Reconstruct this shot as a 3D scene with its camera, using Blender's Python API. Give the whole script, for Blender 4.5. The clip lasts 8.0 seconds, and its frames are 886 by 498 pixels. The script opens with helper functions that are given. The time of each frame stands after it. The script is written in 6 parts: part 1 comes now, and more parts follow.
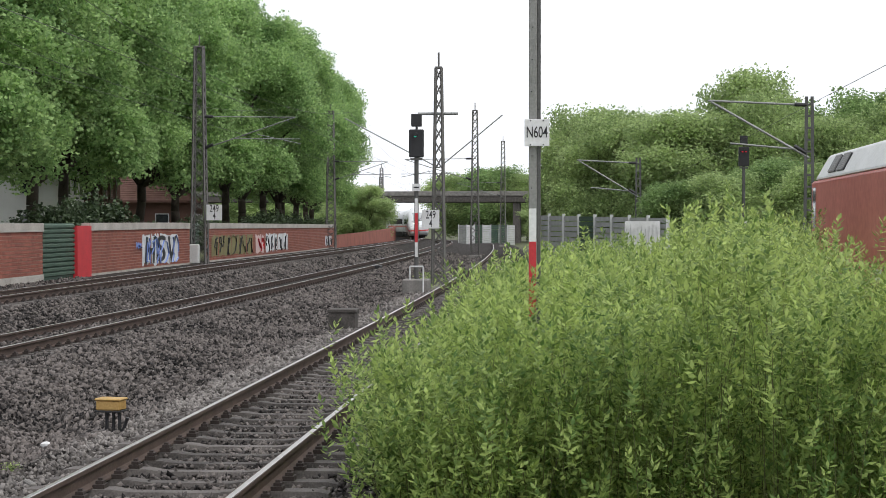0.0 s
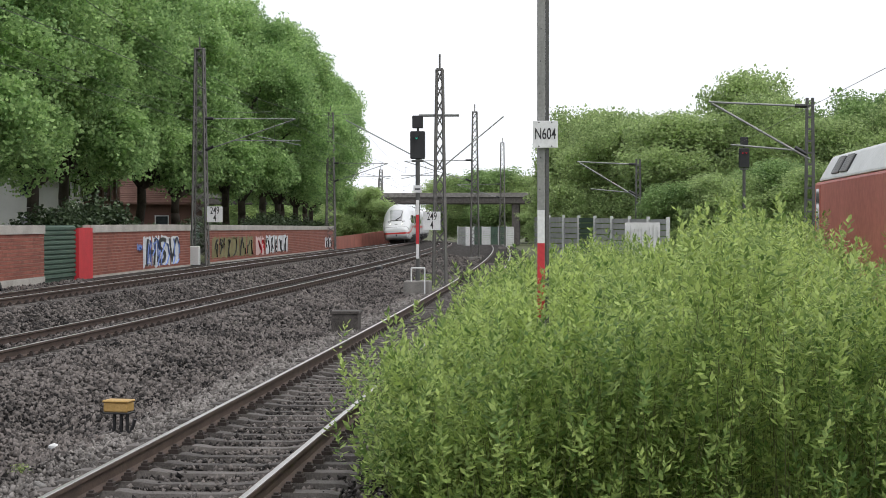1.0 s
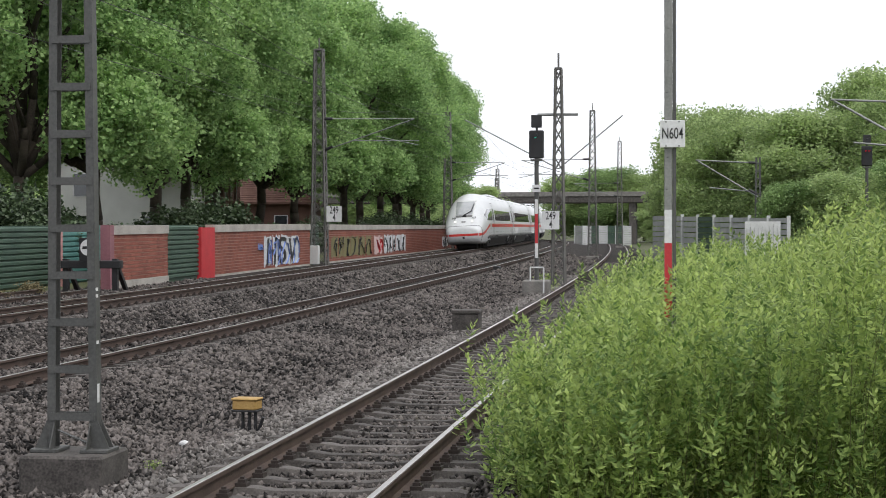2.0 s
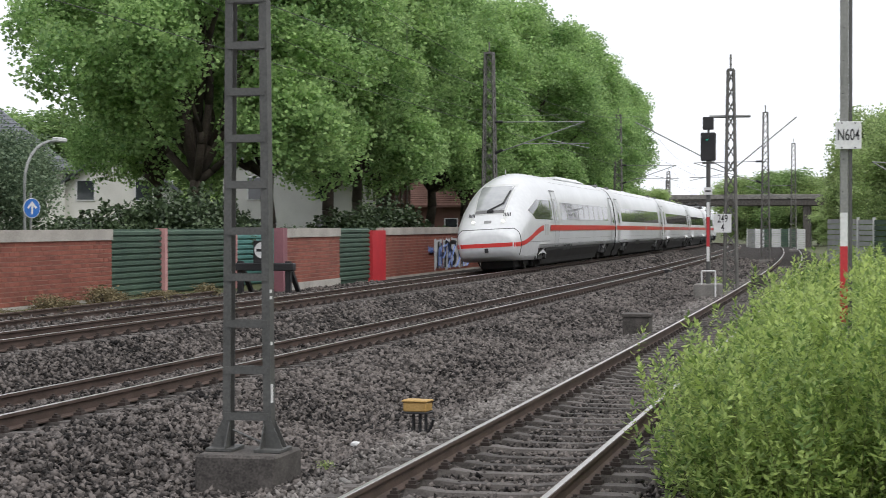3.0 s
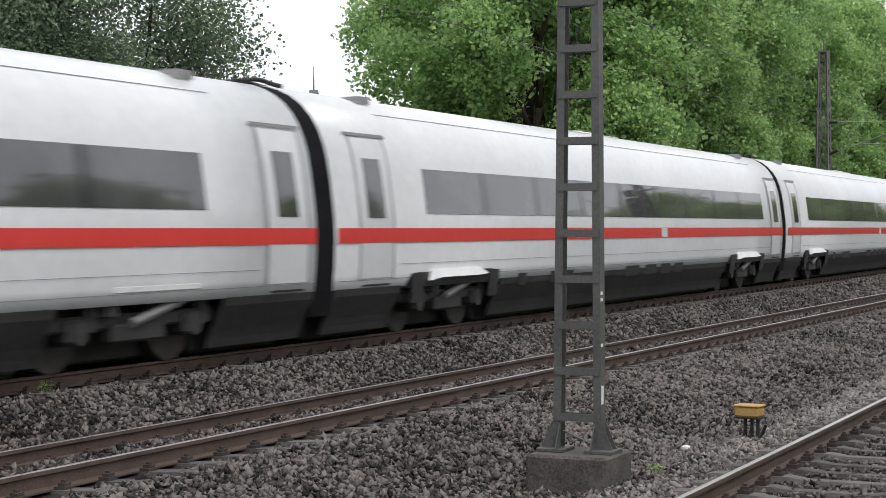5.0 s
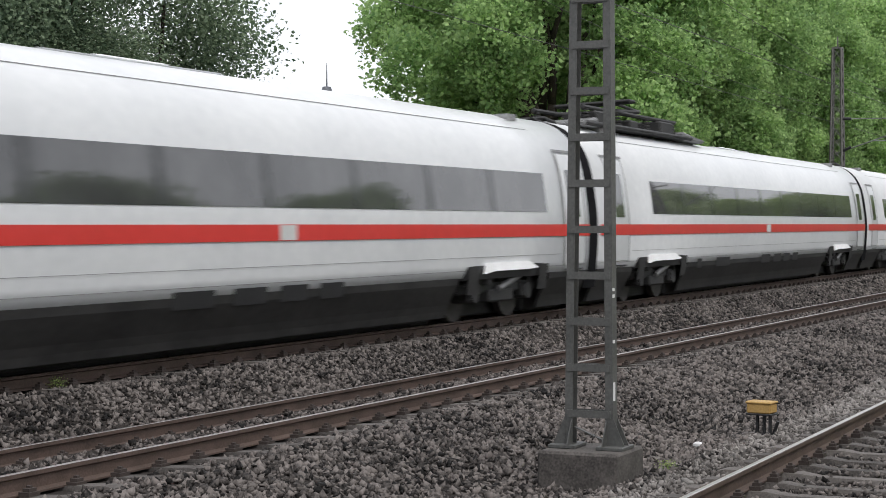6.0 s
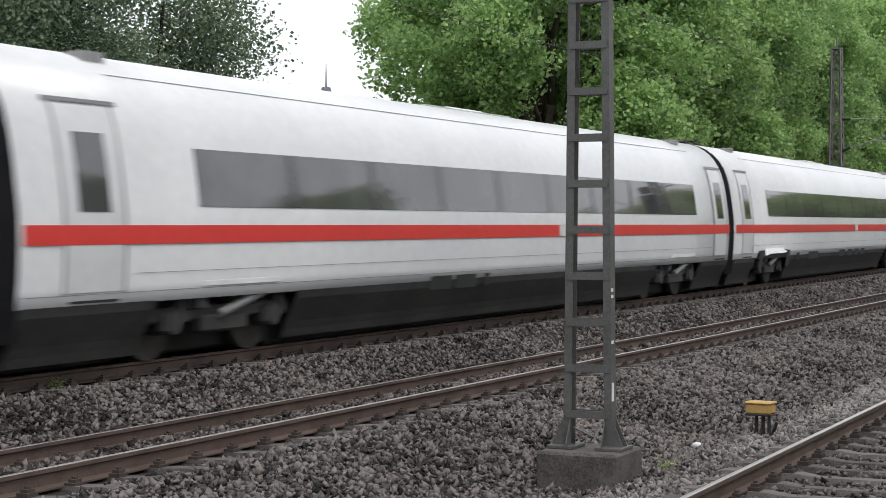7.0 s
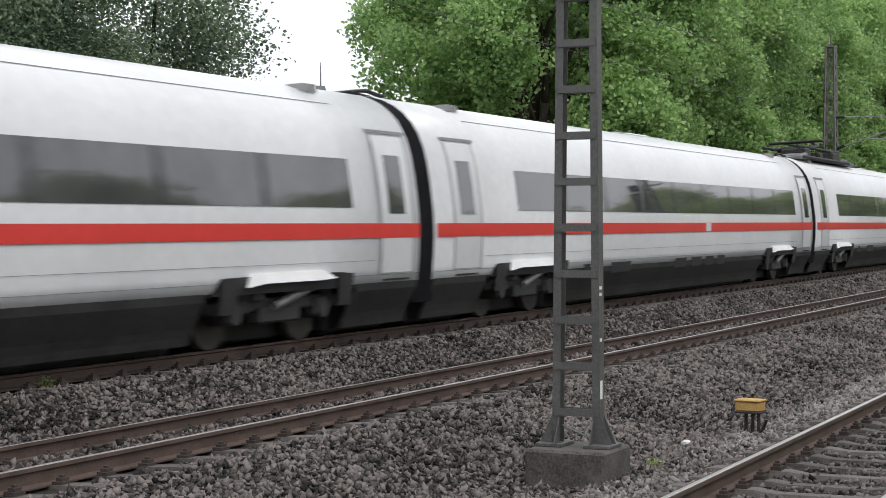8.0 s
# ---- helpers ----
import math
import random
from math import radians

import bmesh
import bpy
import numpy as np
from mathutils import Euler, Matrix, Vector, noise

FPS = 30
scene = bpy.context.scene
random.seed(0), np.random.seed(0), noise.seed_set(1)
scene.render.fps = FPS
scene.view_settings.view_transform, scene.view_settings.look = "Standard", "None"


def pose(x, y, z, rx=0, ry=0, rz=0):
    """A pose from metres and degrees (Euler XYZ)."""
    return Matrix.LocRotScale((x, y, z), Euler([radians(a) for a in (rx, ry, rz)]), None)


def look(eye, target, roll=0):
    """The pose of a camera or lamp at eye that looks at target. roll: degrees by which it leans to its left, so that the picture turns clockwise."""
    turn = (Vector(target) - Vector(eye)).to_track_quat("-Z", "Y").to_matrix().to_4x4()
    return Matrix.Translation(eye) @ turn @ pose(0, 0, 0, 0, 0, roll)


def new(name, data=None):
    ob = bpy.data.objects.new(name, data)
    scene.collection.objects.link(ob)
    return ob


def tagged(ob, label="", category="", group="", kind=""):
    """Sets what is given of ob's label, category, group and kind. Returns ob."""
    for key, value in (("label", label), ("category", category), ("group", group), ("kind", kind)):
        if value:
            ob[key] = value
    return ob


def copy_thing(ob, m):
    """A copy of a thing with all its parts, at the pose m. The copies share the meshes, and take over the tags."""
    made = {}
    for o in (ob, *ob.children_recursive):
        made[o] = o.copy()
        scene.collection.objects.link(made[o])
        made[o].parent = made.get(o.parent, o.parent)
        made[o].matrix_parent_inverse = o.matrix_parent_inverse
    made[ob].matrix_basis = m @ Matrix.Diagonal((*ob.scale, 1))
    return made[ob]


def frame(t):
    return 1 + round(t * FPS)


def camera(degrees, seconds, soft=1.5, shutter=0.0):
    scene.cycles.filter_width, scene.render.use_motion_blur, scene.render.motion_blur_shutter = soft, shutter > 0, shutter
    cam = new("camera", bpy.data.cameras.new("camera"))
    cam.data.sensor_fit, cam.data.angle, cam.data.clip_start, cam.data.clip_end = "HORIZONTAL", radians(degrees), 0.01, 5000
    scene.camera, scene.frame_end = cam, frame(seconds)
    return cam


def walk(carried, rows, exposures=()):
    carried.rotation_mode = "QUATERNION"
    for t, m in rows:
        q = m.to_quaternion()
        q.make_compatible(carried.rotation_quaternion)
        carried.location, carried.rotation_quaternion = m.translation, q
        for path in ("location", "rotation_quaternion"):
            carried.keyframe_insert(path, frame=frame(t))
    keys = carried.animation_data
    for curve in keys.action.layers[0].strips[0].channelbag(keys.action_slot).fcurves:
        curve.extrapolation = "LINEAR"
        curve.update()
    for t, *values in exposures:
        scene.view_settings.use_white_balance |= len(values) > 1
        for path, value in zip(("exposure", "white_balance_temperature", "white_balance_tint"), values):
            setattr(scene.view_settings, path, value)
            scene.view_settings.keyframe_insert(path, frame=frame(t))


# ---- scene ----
cam = camera(28.6, 8.0, soft=0.65, shutter=0.12)
PATH = (  # seconds, eye, heading from +y towards +x, pitch, roll
    (0, 0.097, -0.19, 1.891, 85.645, -0.741, 0.024),
    (0.5, 0.094, -0.15, 1.89, 85.812, -0.722, -0.018),
    (1, 0.069, -0.098, 1.891, 85.692, -0.688, -0.04),
    (1.2, 0.062, -0.093, 1.89, 85.432, -0.695, -0.046),
    (1.4, 0.055, -0.088, 1.889, 84.982, -0.702, -0.053),
    (1.5, 0.051, -0.085, 1.889, 84.583, -0.705, -0.056),
    (1.7, -0.008, 0.001, 1.894, 83.506, -0.709, -0.084),
    (2.8, 0.043, -0.03, 1.902, 77.67, -0.64, -0.075),
    (3, -0, 0, 1.898, 76.28, -0.601, -0.079),
    (3.2, 0.004, 0.014, 1.897, 73.93, -0.592, -0.095),
    (3.5, 0.01, 0.034, 1.894, 70.79, -0.579, -0.12),
    (3.7, 0.002, 0.031, 1.898, 68.99, -0.576, -0.051),
    (4, -0.011, 0.025, 1.903, 67.48, -0.572, 0.052),
    (4.25, -0.021, 0.021, 1.902, 66.63, -0.57, 0.076),
    (4.5, -0.03, 0.016, 1.901, 66.129, -0.567, 0.1),
    (5, -0.034, 0.014, 1.898, 65.486, -0.528, 0.06),
    (6.5, -0.032, -0.004, 1.893, 65.02, -0.654, 0.084),
    (7, -0.019, -0.003, 1.894, 65.069, -0.621, 0.061),
    (7.5, 0, -0.041, 1.899, 65.113, -0.709, -0.07),
    (8, 0.005, -0.07, 1.889, 65.199, -0.665, -0.027),
)

def heading(eye, yaw, pitch):
    a, b = radians(yaw), radians(pitch)
    return (eye[0] + math.sin(a) * math.cos(b), eye[1] + math.cos(a) * math.cos(b), eye[2] + math.sin(b))


walk(cam, [(t, look((x, y, z), heading((x, y, z), yaw, pitch), roll)) for t, x, y, z, yaw, pitch, roll in PATH],
     exposures=((0.0, 0.0), (8.0, 0.0)))

# ---- light: a bright overcast sky and a weak, very soft sun ----
world = bpy.data.worlds.new("overcast_sky")
scene.world = world
world.use_nodes = True
wn, wl = world.node_tree.nodes, world.node_tree.links
sky = wn.new("ShaderNodeTexSky")
sky.sky_type, sky.sun_disc, sky.sun_elevation, sky.sun_rotation = "NISHITA", False, radians(52), radians(200)
sky.dust_density, sky.air_density = 3.0, 1.0
cloud = wn.new("ShaderNodeMix")
cloud.data_type = "RGBA"
cloud.inputs[0].default_value = 0.9
gain = wn.new("ShaderNodeMix")
gain.data_type, gain.blend_type = "RGBA", "MULTIPLY"
gain.inputs[0].default_value = 1.0
gain.inputs[7].default_value = (0.1, 0.1, 0.1, 1)
wl.new(sky.outputs[0], gain.inputs[6])
wl.new(gain.outputs[2], cloud.inputs[6])
cloud.inputs[7].default_value = (0.965, 0.985, 1.04, 1)
wl.new(cloud.outputs[2], wn["Background"].inputs[0])
wn["Background"].inputs[1].default_value = 1.21
sun = new("sun", bpy.data.lights.new("sun", "SUN"))
sun.data.energy, sun.data.angle, sun.data.color = 1.5, radians(22), (1.0, 0.97, 0.92)
sun.matrix_world = look((0, 0, 50), (18, 26, 0))


# ---- materials ----
def ramp_mix(nt, fac, stops):
    node = nt.nodes.new("ShaderNodeValToRGB")
    nt.links.new(fac, node.inputs[0])
    el = node.color_ramp.elements
    while len(el) < len(stops):
        el.new(0.5)
    for e, (pos, col) in zip(el, stops):
        e.position, e.color = pos, (*col, 1)
    return node.outputs[0]


def material(name, dark, light, scale=4.0, fine=40.0, rough=0.7, metal=0.0, bump=0.0, island=0.0, obj=0.0, spec=0.5, trans=0.0, stretch=(1, 1, 1)):
    """A surface between two colours, with coarse and fine noise, relief and a shift from piece to piece."""
    m = bpy.data.materials.new(name)
    m.use_nodes = True
    nt = m.node_tree
    b = nt.nodes["Principled BSDF"]
    co = nt.nodes.new("ShaderNodeTexCoord")
    mp = nt.nodes.new("ShaderNodeMapping")
    mp.inputs["Scale"].default_value = stretch
    nt.links.new(co.outputs["Object"], mp.inputs[0])
    n1, n2 = nt.nodes.new("ShaderNodeTexNoise"), nt.nodes.new("ShaderNodeTexNoise")
    for n, s, d in ((n1, scale, 3), (n2, fine, 4)):
        nt.links.new(mp.outputs[0], n.inputs[0])
        n.inputs["Scale"].default_value, n.inputs["Detail"].default_value = s, d
    mix = nt.nodes.new("ShaderNodeMath")
    mix.operation = "ADD"
    nt.links.new(n1.outputs[0], mix.inputs[0])
    nt.links.new(n2.outputs[0], mix.inputs[1])
    half = nt.nodes.new("ShaderNodeMath")
    half.operation = "MULTIPLY_ADD"
    nt.links.new(mix.outputs[0], half.inputs[0])
    half.inputs[1].default_value, half.inputs[2].default_value = 1.1, -0.6
    out = half.outputs[0]
    for weight, kind, socket in ((island, "ShaderNodeNewGeometry", "Random Per Island"), (obj, "ShaderNodeObjectInfo", "Random")):
        if weight:
            src = nt.nodes.new(kind)
            add = nt.nodes.new("ShaderNodeMath")
            add.operation = "MULTIPLY_ADD"
            nt.links.new(src.outputs[socket], add.inputs[0])
            add.inputs[1].default_value = weight
            shift = nt.nodes.new("ShaderNodeMath")
            shift.operation = "SUBTRACT"
            nt.links.new(out, shift.inputs[0])
            shift.inputs[1].default_value = weight / 2
            nt.links.new(shift.outputs[0], add.inputs[2])
            out = add.outputs[0]
    nt.links.new(ramp_mix(nt, out, ((0.1, dark), (0.9, light))), b.inputs["Base Color"])
    b.inputs["Roughness"].default_value, b.inputs["Metallic"].default_value = rough, metal
    b.inputs["Specular IOR Level"].default_value = spec
    if bump:
        bp = nt.nodes.new("ShaderNodeBump")
        bp.inputs["Strength"].default_value, bp.inputs["Distance"].default_value = min(1.0, bump * 20), bump
        nt.links.new(n2.outputs[0], bp.inputs["Height"])
        nt.links.new(bp.outputs[0], b.inputs["Normal"])
    if trans:
        tr = nt.nodes.new("ShaderNodeBsdfTranslucent")
        mx = nt.nodes.new("ShaderNodeMixShader")
        nt.links.new(b.inputs["Base Color"].links[0].from_socket, tr.inputs[0])
        mx.inputs[0].default_value = trans
        nt.links.new(b.outputs[0], mx.inputs[1])
        nt.links.new(tr.outputs[0], mx.inputs[2])
        nt.links.new(mx.outputs[0], nt.nodes["Material Output"].inputs[0])
    return m


def glow(name, colour, strength):
    m = bpy.data.materials.new(name)
    m.use_nodes = True
    b = m.node_tree.nodes["Principled BSDF"]
    b.inputs["Base Color"].default_value = (*colour, 1)
    b.inputs["Emission Color"].default_value, b.inputs["Emission Strength"].default_value = (*colour, 1), strength
    return m


BALLAST = material("ballast", (0.013, 0.011, 0.010), (0.048, 0.041, 0.037), 0.5, 26, 0.95, bump=0.03, spec=0.2)
STONES = material("ballast_stones", (0.006, 0.0052, 0.005), (0.185, 0.163, 0.152), 0.6, 30, 0.8, island=0.9, spec=0.25)
STONES_PALE = material("pale_ballast_stones", (0.06, 0.054, 0.050), (0.29, 0.268, 0.252), 0.6, 30, 0.9, island=0.7, spec=0.25)
RAIL_SIDE = material("rusty_rail", (0.042, 0.027, 0.021), (0.115, 0.077, 0.062), 3, 60, 0.8, bump=0.002)
RAIL_TOP = material("polished_rail_head", (0.42, 0.395, 0.38), (0.66, 0.63, 0.61), 2, 80, 0.3, metal=1.0)
SLEEPER = material("concrete_sleeper", (0.042, 0.037, 0.034), (0.145, 0.130, 0.121), 3, 50, 0.9, bump=0.004, obj=0.5)
CLIP = material("rusty_rail_clip", (0.025, 0.018, 0.015), (0.06, 0.045, 0.04), 6, 60, 0.8)
CONCRETE = material("weathered_concrete", (0.10, 0.095, 0.088), (0.30, 0.285, 0.265), 2.2, 45, 0.92, bump=0.004)
COPING = material("pale_concrete_coping", (0.27, 0.25, 0.22), (0.52, 0.49, 0.45), 1.2, 30, 0.92, bump=0.004)
BRICK = material("red_brick", (0.17, 0.052, 0.036), (0.34, 0.112, 0.076), 0.7, 30, 0.85, island=0.5, obj=0.25, bump=0.003)
MORTAR = material("mortar", (0.30, 0.17, 0.135), (0.42, 0.27, 0.22), 1, 40, 0.95)
GREEN_PANEL = material("green_noise_panel", (0.028, 0.062, 0.045), (0.075, 0.125, 0.085), 0.8, 12, 0.6, bump=0.002)
TEAL_PANEL = material("teal_noise_panel", (0.05, 0.16, 0.15), (0.12, 0.30, 0.27), 0.8, 12, 0.6, bump=0.002)
PINK_POST = material("pink_painted_post", (0.42, 0.20, 0.20), (0.58, 0.32, 0.31), 2, 30, 0.6)
RED_PAINT = material("bright_red_paint", (0.42, 0.02, 0.03), (0.60, 0.04, 0.05), 2, 30, 0.55)
WHITE_PAINT = material("white_paint", (0.60, 0.60, 0.60), (0.82, 0.82, 0.82), 2, 30, 0.5)
BLACK = material("black_enamel", (0.010, 0.010, 0.011), (0.03, 0.03, 0.033), 2, 40, 0.5)
MAST_GREY = material("grey_mast_paint", (0.052, 0.053, 0.051), (0.115, 0.115, 0.110), 1.5, 40, 0.6, bump=0.001)
MAST_STEEL = material("weathered_lattice_steel", (0.085, 0.082, 0.078), (0.185, 0.178, 0.168), 1.5, 40, 0.7, bump=0.001)
MAST_PALE = material("weathered_pale_pole", (0.17, 0.175, 0.165), (0.31, 0.31, 0.295), 2.5, 40, 0.7, bump=0.001)
GALV = material("galvanised_steel", (0.20, 0.21, 0.20), (0.36, 0.37, 0.36), 2, 60, 0.55, metal=0.4)
YELLOW = material("faded_yellow_paint", (0.34, 0.20, 0.055), (0.55, 0.36, 0.13), 5, 50, 0.6)
BARK = material("bark", (0.022, 0.017, 0.013), (0.085, 0.068, 0.052), 2, 20, 0.95, bump=0.02)
LEAF = material("plane_leaves", (0.13, 0.25, 0.088), (0.51, 0.70, 0.285), 0.25, 6, 0.5, island=0.45, trans=0.52, spec=0.3)
LEAF_DARK = material("dark_leaves", (0.115, 0.20, 0.075), (0.39, 0.54, 0.21), 0.25, 6, 0.55, island=0.5, trans=0.4, spec=0.3)
# leaves of the far trees, with the air's haze mixed into their colour
LEAF_PALE = material("haze_pale_leaves", (0.20, 0.285, 0.115), (0.56, 0.69, 0.31), 0.25, 6, 0.5, island=0.5, trans=0.52, spec=0.3)
LEAF_SHRUB = material("evergreen_leaves", (0.022, 0.040, 0.020), (0.11, 0.16, 0.075), 0.4, 8, 0.45, island=0.6, trans=0.15, spec=0.4)
LEAF_GREY = material("willow_leaves", (0.07, 0.115, 0.07), (0.27, 0.35, 0.215), 0.25, 6, 0.55, island=0.6, trans=0.35, spec=0.3)
LEAF_BUSH = material("bush_leaves", (0.11, 0.195, 0.05), (0.56, 0.68, 0.225), 0.6, 8, 0.5, island=0.7, trans=0.45, spec=0.3)
STEM = material("green_stem", (0.06, 0.075, 0.02), (0.13, 0.13, 0.05), 3, 30, 0.8)
SOIL = material("rough_grass_ground", (0.035, 0.045, 0.018), (0.11, 0.12, 0.05), 0.6, 9, 0.95, bump=0.03)
TRAIN_WHITE = material("train_white_paint", (0.60, 0.613, 0.628), (0.72, 0.73, 0.74), 0.5, 6, 0.28, spec=0.5)
TRAIN_GREY = material("train_skirt_grey", (0.10, 0.10, 0.10), (0.185, 0.185, 0.185), 0.8, 10, 0.45)
# skirt: dirt plus the shade of the tucked-under side, both in the base colour
SKIRT_GREY = material("dirty_shaded_skirt_grey", (0.016, 0.016, 0.0165), (0.052, 0.051, 0.050), 0.8, 10, 0.55, spec=0.25)
RUBBER = material("gangway_rubber", (0.006, 0.006, 0.007), (0.016, 0.016, 0.018), 2, 20, 0.9, spec=0.1)
TRAIN_RED = material("train_red_stripe", (0.58, 0.035, 0.03), (0.68, 0.05, 0.045), 0.5, 6, 0.3)
TRAIN_DARK = material("underframe_black", (0.010, 0.010, 0.011), (0.035, 0.034, 0.033), 1.5, 20, 0.7)
TRAIN_GLASS = material("tinted_train_glass", (0.03, 0.031, 0.033), (0.10, 0.10, 0.103), 0.35, 1.2, 0.04, spec=0.9)
# pale base colour paints part of the sky's reflection into the windscreen
SCREEN_GLASS = material("windscreen_sky_sheen", (0.30, 0.31, 0.32), (0.44, 0.45, 0.46), 0.8, 3, 0.08, spec=1.0)
GLASS_PILLAR = material("window_pillar_grey", (0.03, 0.031, 0.033), (0.06, 0.062, 0.064), 1, 5, 0.1, spec=0.6)
DOOR_GREY = material("train_door_paint", (0.53, 0.543, 0.555), (0.63, 0.64, 0.65), 0.6, 6, 0.3)
SEAL_GREY = material("rubber_seal_grey", (0.20, 0.20, 0.20), (0.32, 0.32, 0.32), 2, 10, 0.6)
WHEEL = material("wheel_steel", (0.025, 0.022, 0.021), (0.08, 0.073, 0.067), 4, 20, 0.6, metal=0.3)
HEADLIGHT = glow("headlight_glow", (1.0, 0.97, 0.9), 2.5)
GREEN_LAMP = glow("green_signal_lamp", (0.04, 0.45, 0.32), 0.5)
RED_LAMP = glow("red_signal_lamp", (0.8, 0.02, 0.05), 0.8)
CONCRETE_DARK = material("dark_stained_concrete", (0.024, 0.021, 0.020), (0.135, 0.122, 0.112), 3.5, 45, 0.92, bump=0.004)
PURPLE = material("faded_purple_paint", (0.20, 0.08, 0.10), (0.32, 0.14, 0.16), 2, 30, 0.6)
SILVER = material("silver_spray_paint", (0.46, 0.48, 0.50), (0.74, 0.76, 0.78), 1.5, 30, 0.5)
SPRAY_BLUE = material("blue_spray_paint", (0.10, 0.16, 0.40), (0.22, 0.30, 0.58), 1.5, 30, 0.6)
SPRAY_OLIVE = material("olive_spray_paint", (0.13, 0.12, 0.05), (0.24, 0.21, 0.09), 1.5, 30, 0.7)
SPRAY_PINK = material("pale_pink_spray_paint", (0.50, 0.34, 0.33), (0.68, 0.52, 0.50), 1.5, 30, 0.6)
DRY_WEED = material("dry_weeds", (0.13, 0.11, 0.06), (0.30, 0.25, 0.14), 0.6, 8, 0.8, island=0.6, trans=0.2)
BARRIER_GREY = material("pale_barrier_aluminium", (0.30, 0.31, 0.31), (0.46, 0.47, 0.47), 2, 30, 0.6)
LOCO_RED = material("faded_red_locomotive_paint", (0.32, 0.07, 0.055), (0.50, 0.15, 0.12), 0.6, 8, 0.5)
PALE_GREY = material("pale_grey_paint", (0.50, 0.51, 0.50), (0.68, 0.69, 0.68), 1, 20, 0.5)
GLASS = material("window_glass", (0.03, 0.035, 0.04), (0.07, 0.08, 0.09), 0.6, 3, 0.05, spec=0.9)
RENDERED = material("white_render", (0.62, 0.61, 0.58), (0.78, 0.77, 0.74), 1, 30, 0.9)
HOUSE_BRICK = material("brown_house_brick", (0.12, 0.062, 0.050), (0.21, 0.11, 0.09), 1.2, 40, 0.9, bump=0.004)
ROOF_TILE = material("red_roof_tiles", (0.17, 0.085, 0.068), (0.29, 0.16, 0.13), 1.5, 30, 0.85, bump=0.01)
SLATE = material("grey_slate", (0.10, 0.108, 0.13), (0.22, 0.23, 0.26), 1.5, 30, 0.7, bump=0.006)
BLUE_SIGN = material("blue_sign", (0.02, 0.12, 0.42), (0.04, 0.18, 0.55), 2, 20, 0.4)


# ---- building blocks ----
def finish(name, verts, faces, mat, parent=None, label="", smooth=False):
    me = bpy.data.meshes.new(name)
    me.from_pydata(verts, [], faces)
    me.materials.append(mat)
    if smooth:
        me.shade_smooth()
    ob = new(name, me)
    if parent:
        ob.parent = parent
    return tagged(ob, label)


def tri_mesh(name, v, tri, mat, parent=None, label=""):
    """A big mesh of triangles from arrays."""
    me = bpy.data.meshes.new(name)
    v, tri = np.asarray(v, np.float32), np.asarray(tri, np.int32)
    me.vertices.add(len(v))
    me.vertices.foreach_set("co", v.ravel())
    me.loops.add(3 * len(tri))
    me.loops.foreach_set("vertex_index", tri.ravel())
    me.polygons.add(len(tri))
    me.polygons.foreach_set("loop_start", np.arange(0, 3 * len(tri), 3, dtype=np.int32))
    me.materials.append(mat)
    me.update(calc_edges=True)
    ob = new(name, me)
    if parent:
        ob.parent = parent
    return tagged(ob, label)


def part(name, bm, mat, parent=None, label="", smooth=False):
    me = bpy.data.meshes.new(name)
    bmesh.ops.recalc_face_normals(bm, faces=bm.faces)
    bm.to_mesh(me)
    bm.free()
    me.materials.append(mat)
    if smooth:
        me.shade_smooth()
    ob = new(name, me)
    if parent:
        ob.parent = parent
    return tagged(ob, label)


def thing(name, m, label, category, group="", kind=""):
    ob = new(name)
    ob.matrix_basis = m
    return tagged(ob, label, category, group, kind)


def box(bm, x0, x1, y0, y1, z0, z1, bevel=0.0, m=None):
    r = bmesh.ops.create_cube(bm, size=1, matrix=Matrix.Translation(((x0 + x1) / 2, (y0 + y1) / 2, (z0 + z1) / 2)) @ Matrix.Diagonal((x1 - x0, y1 - y0, z1 - z0, 1)))
    vs = r["verts"]
    if bevel:
        es = list({e for v in vs for e in v.link_edges})
        r = bmesh.ops.bevel(bm, geom=es, offset=bevel, segments=1, affect="EDGES")
        vs = list({v for fc in r["faces"] for v in fc.verts} | {v for v in vs if v.is_valid})
    if m:
        bmesh.ops.transform(bm, matrix=m, verts=[v for v in vs if v.is_valid])
    return bm


def rod(bm, a, b, r, r2=None, n=8):
    a, b = Vector(a), Vector(b)
    d = b - a
    q = d.to_track_quat("Z", "Y").to_matrix().to_4x4()
    bmesh.ops.create_cone(bm, cap_ends=True, segments=n, radius1=r, radius2=r if r2 is None else r2, depth=d.length, matrix=Matrix.Translation((a + b) / 2) @ q)
    return bm


def bar(bm, a, b, w, t):
    """A flat or square bar from a to b."""
    a, b = Vector(a), Vector(b)
    d = b - a
    q = d.to_track_quat("Z", "Y").to_matrix().to_4x4()
    bmesh.ops.create_cube(bm, size=1, matrix=Matrix.Translation((a + b) / 2) @ q @ Matrix.Diagonal((w, t, d.length, 1)))
    return bm


# ---- the line: gentle arc, bending away from the camera's side ----
RADIUS = 3700.0


BEND, BEND_FROM, BEND_LONG = 450.0, 206.0, 60.0


def off(x):
    """How far the line has turned aside: a gentle arc, then a tighter bend before the bridge."""
    u = max(0.0, x - BEND_FROM)
    v = min(u, BEND_LONG)
    return (x * x / (2 * RADIUS) if x > 0 else 0.0) + v * v / (2 * BEND) + (u - v) * BEND_LONG / BEND


def slope_at(x):
    return max(x, 0.0) / RADIUS + min(max(0.0, x - BEND_FROM), BEND_LONG) / BEND


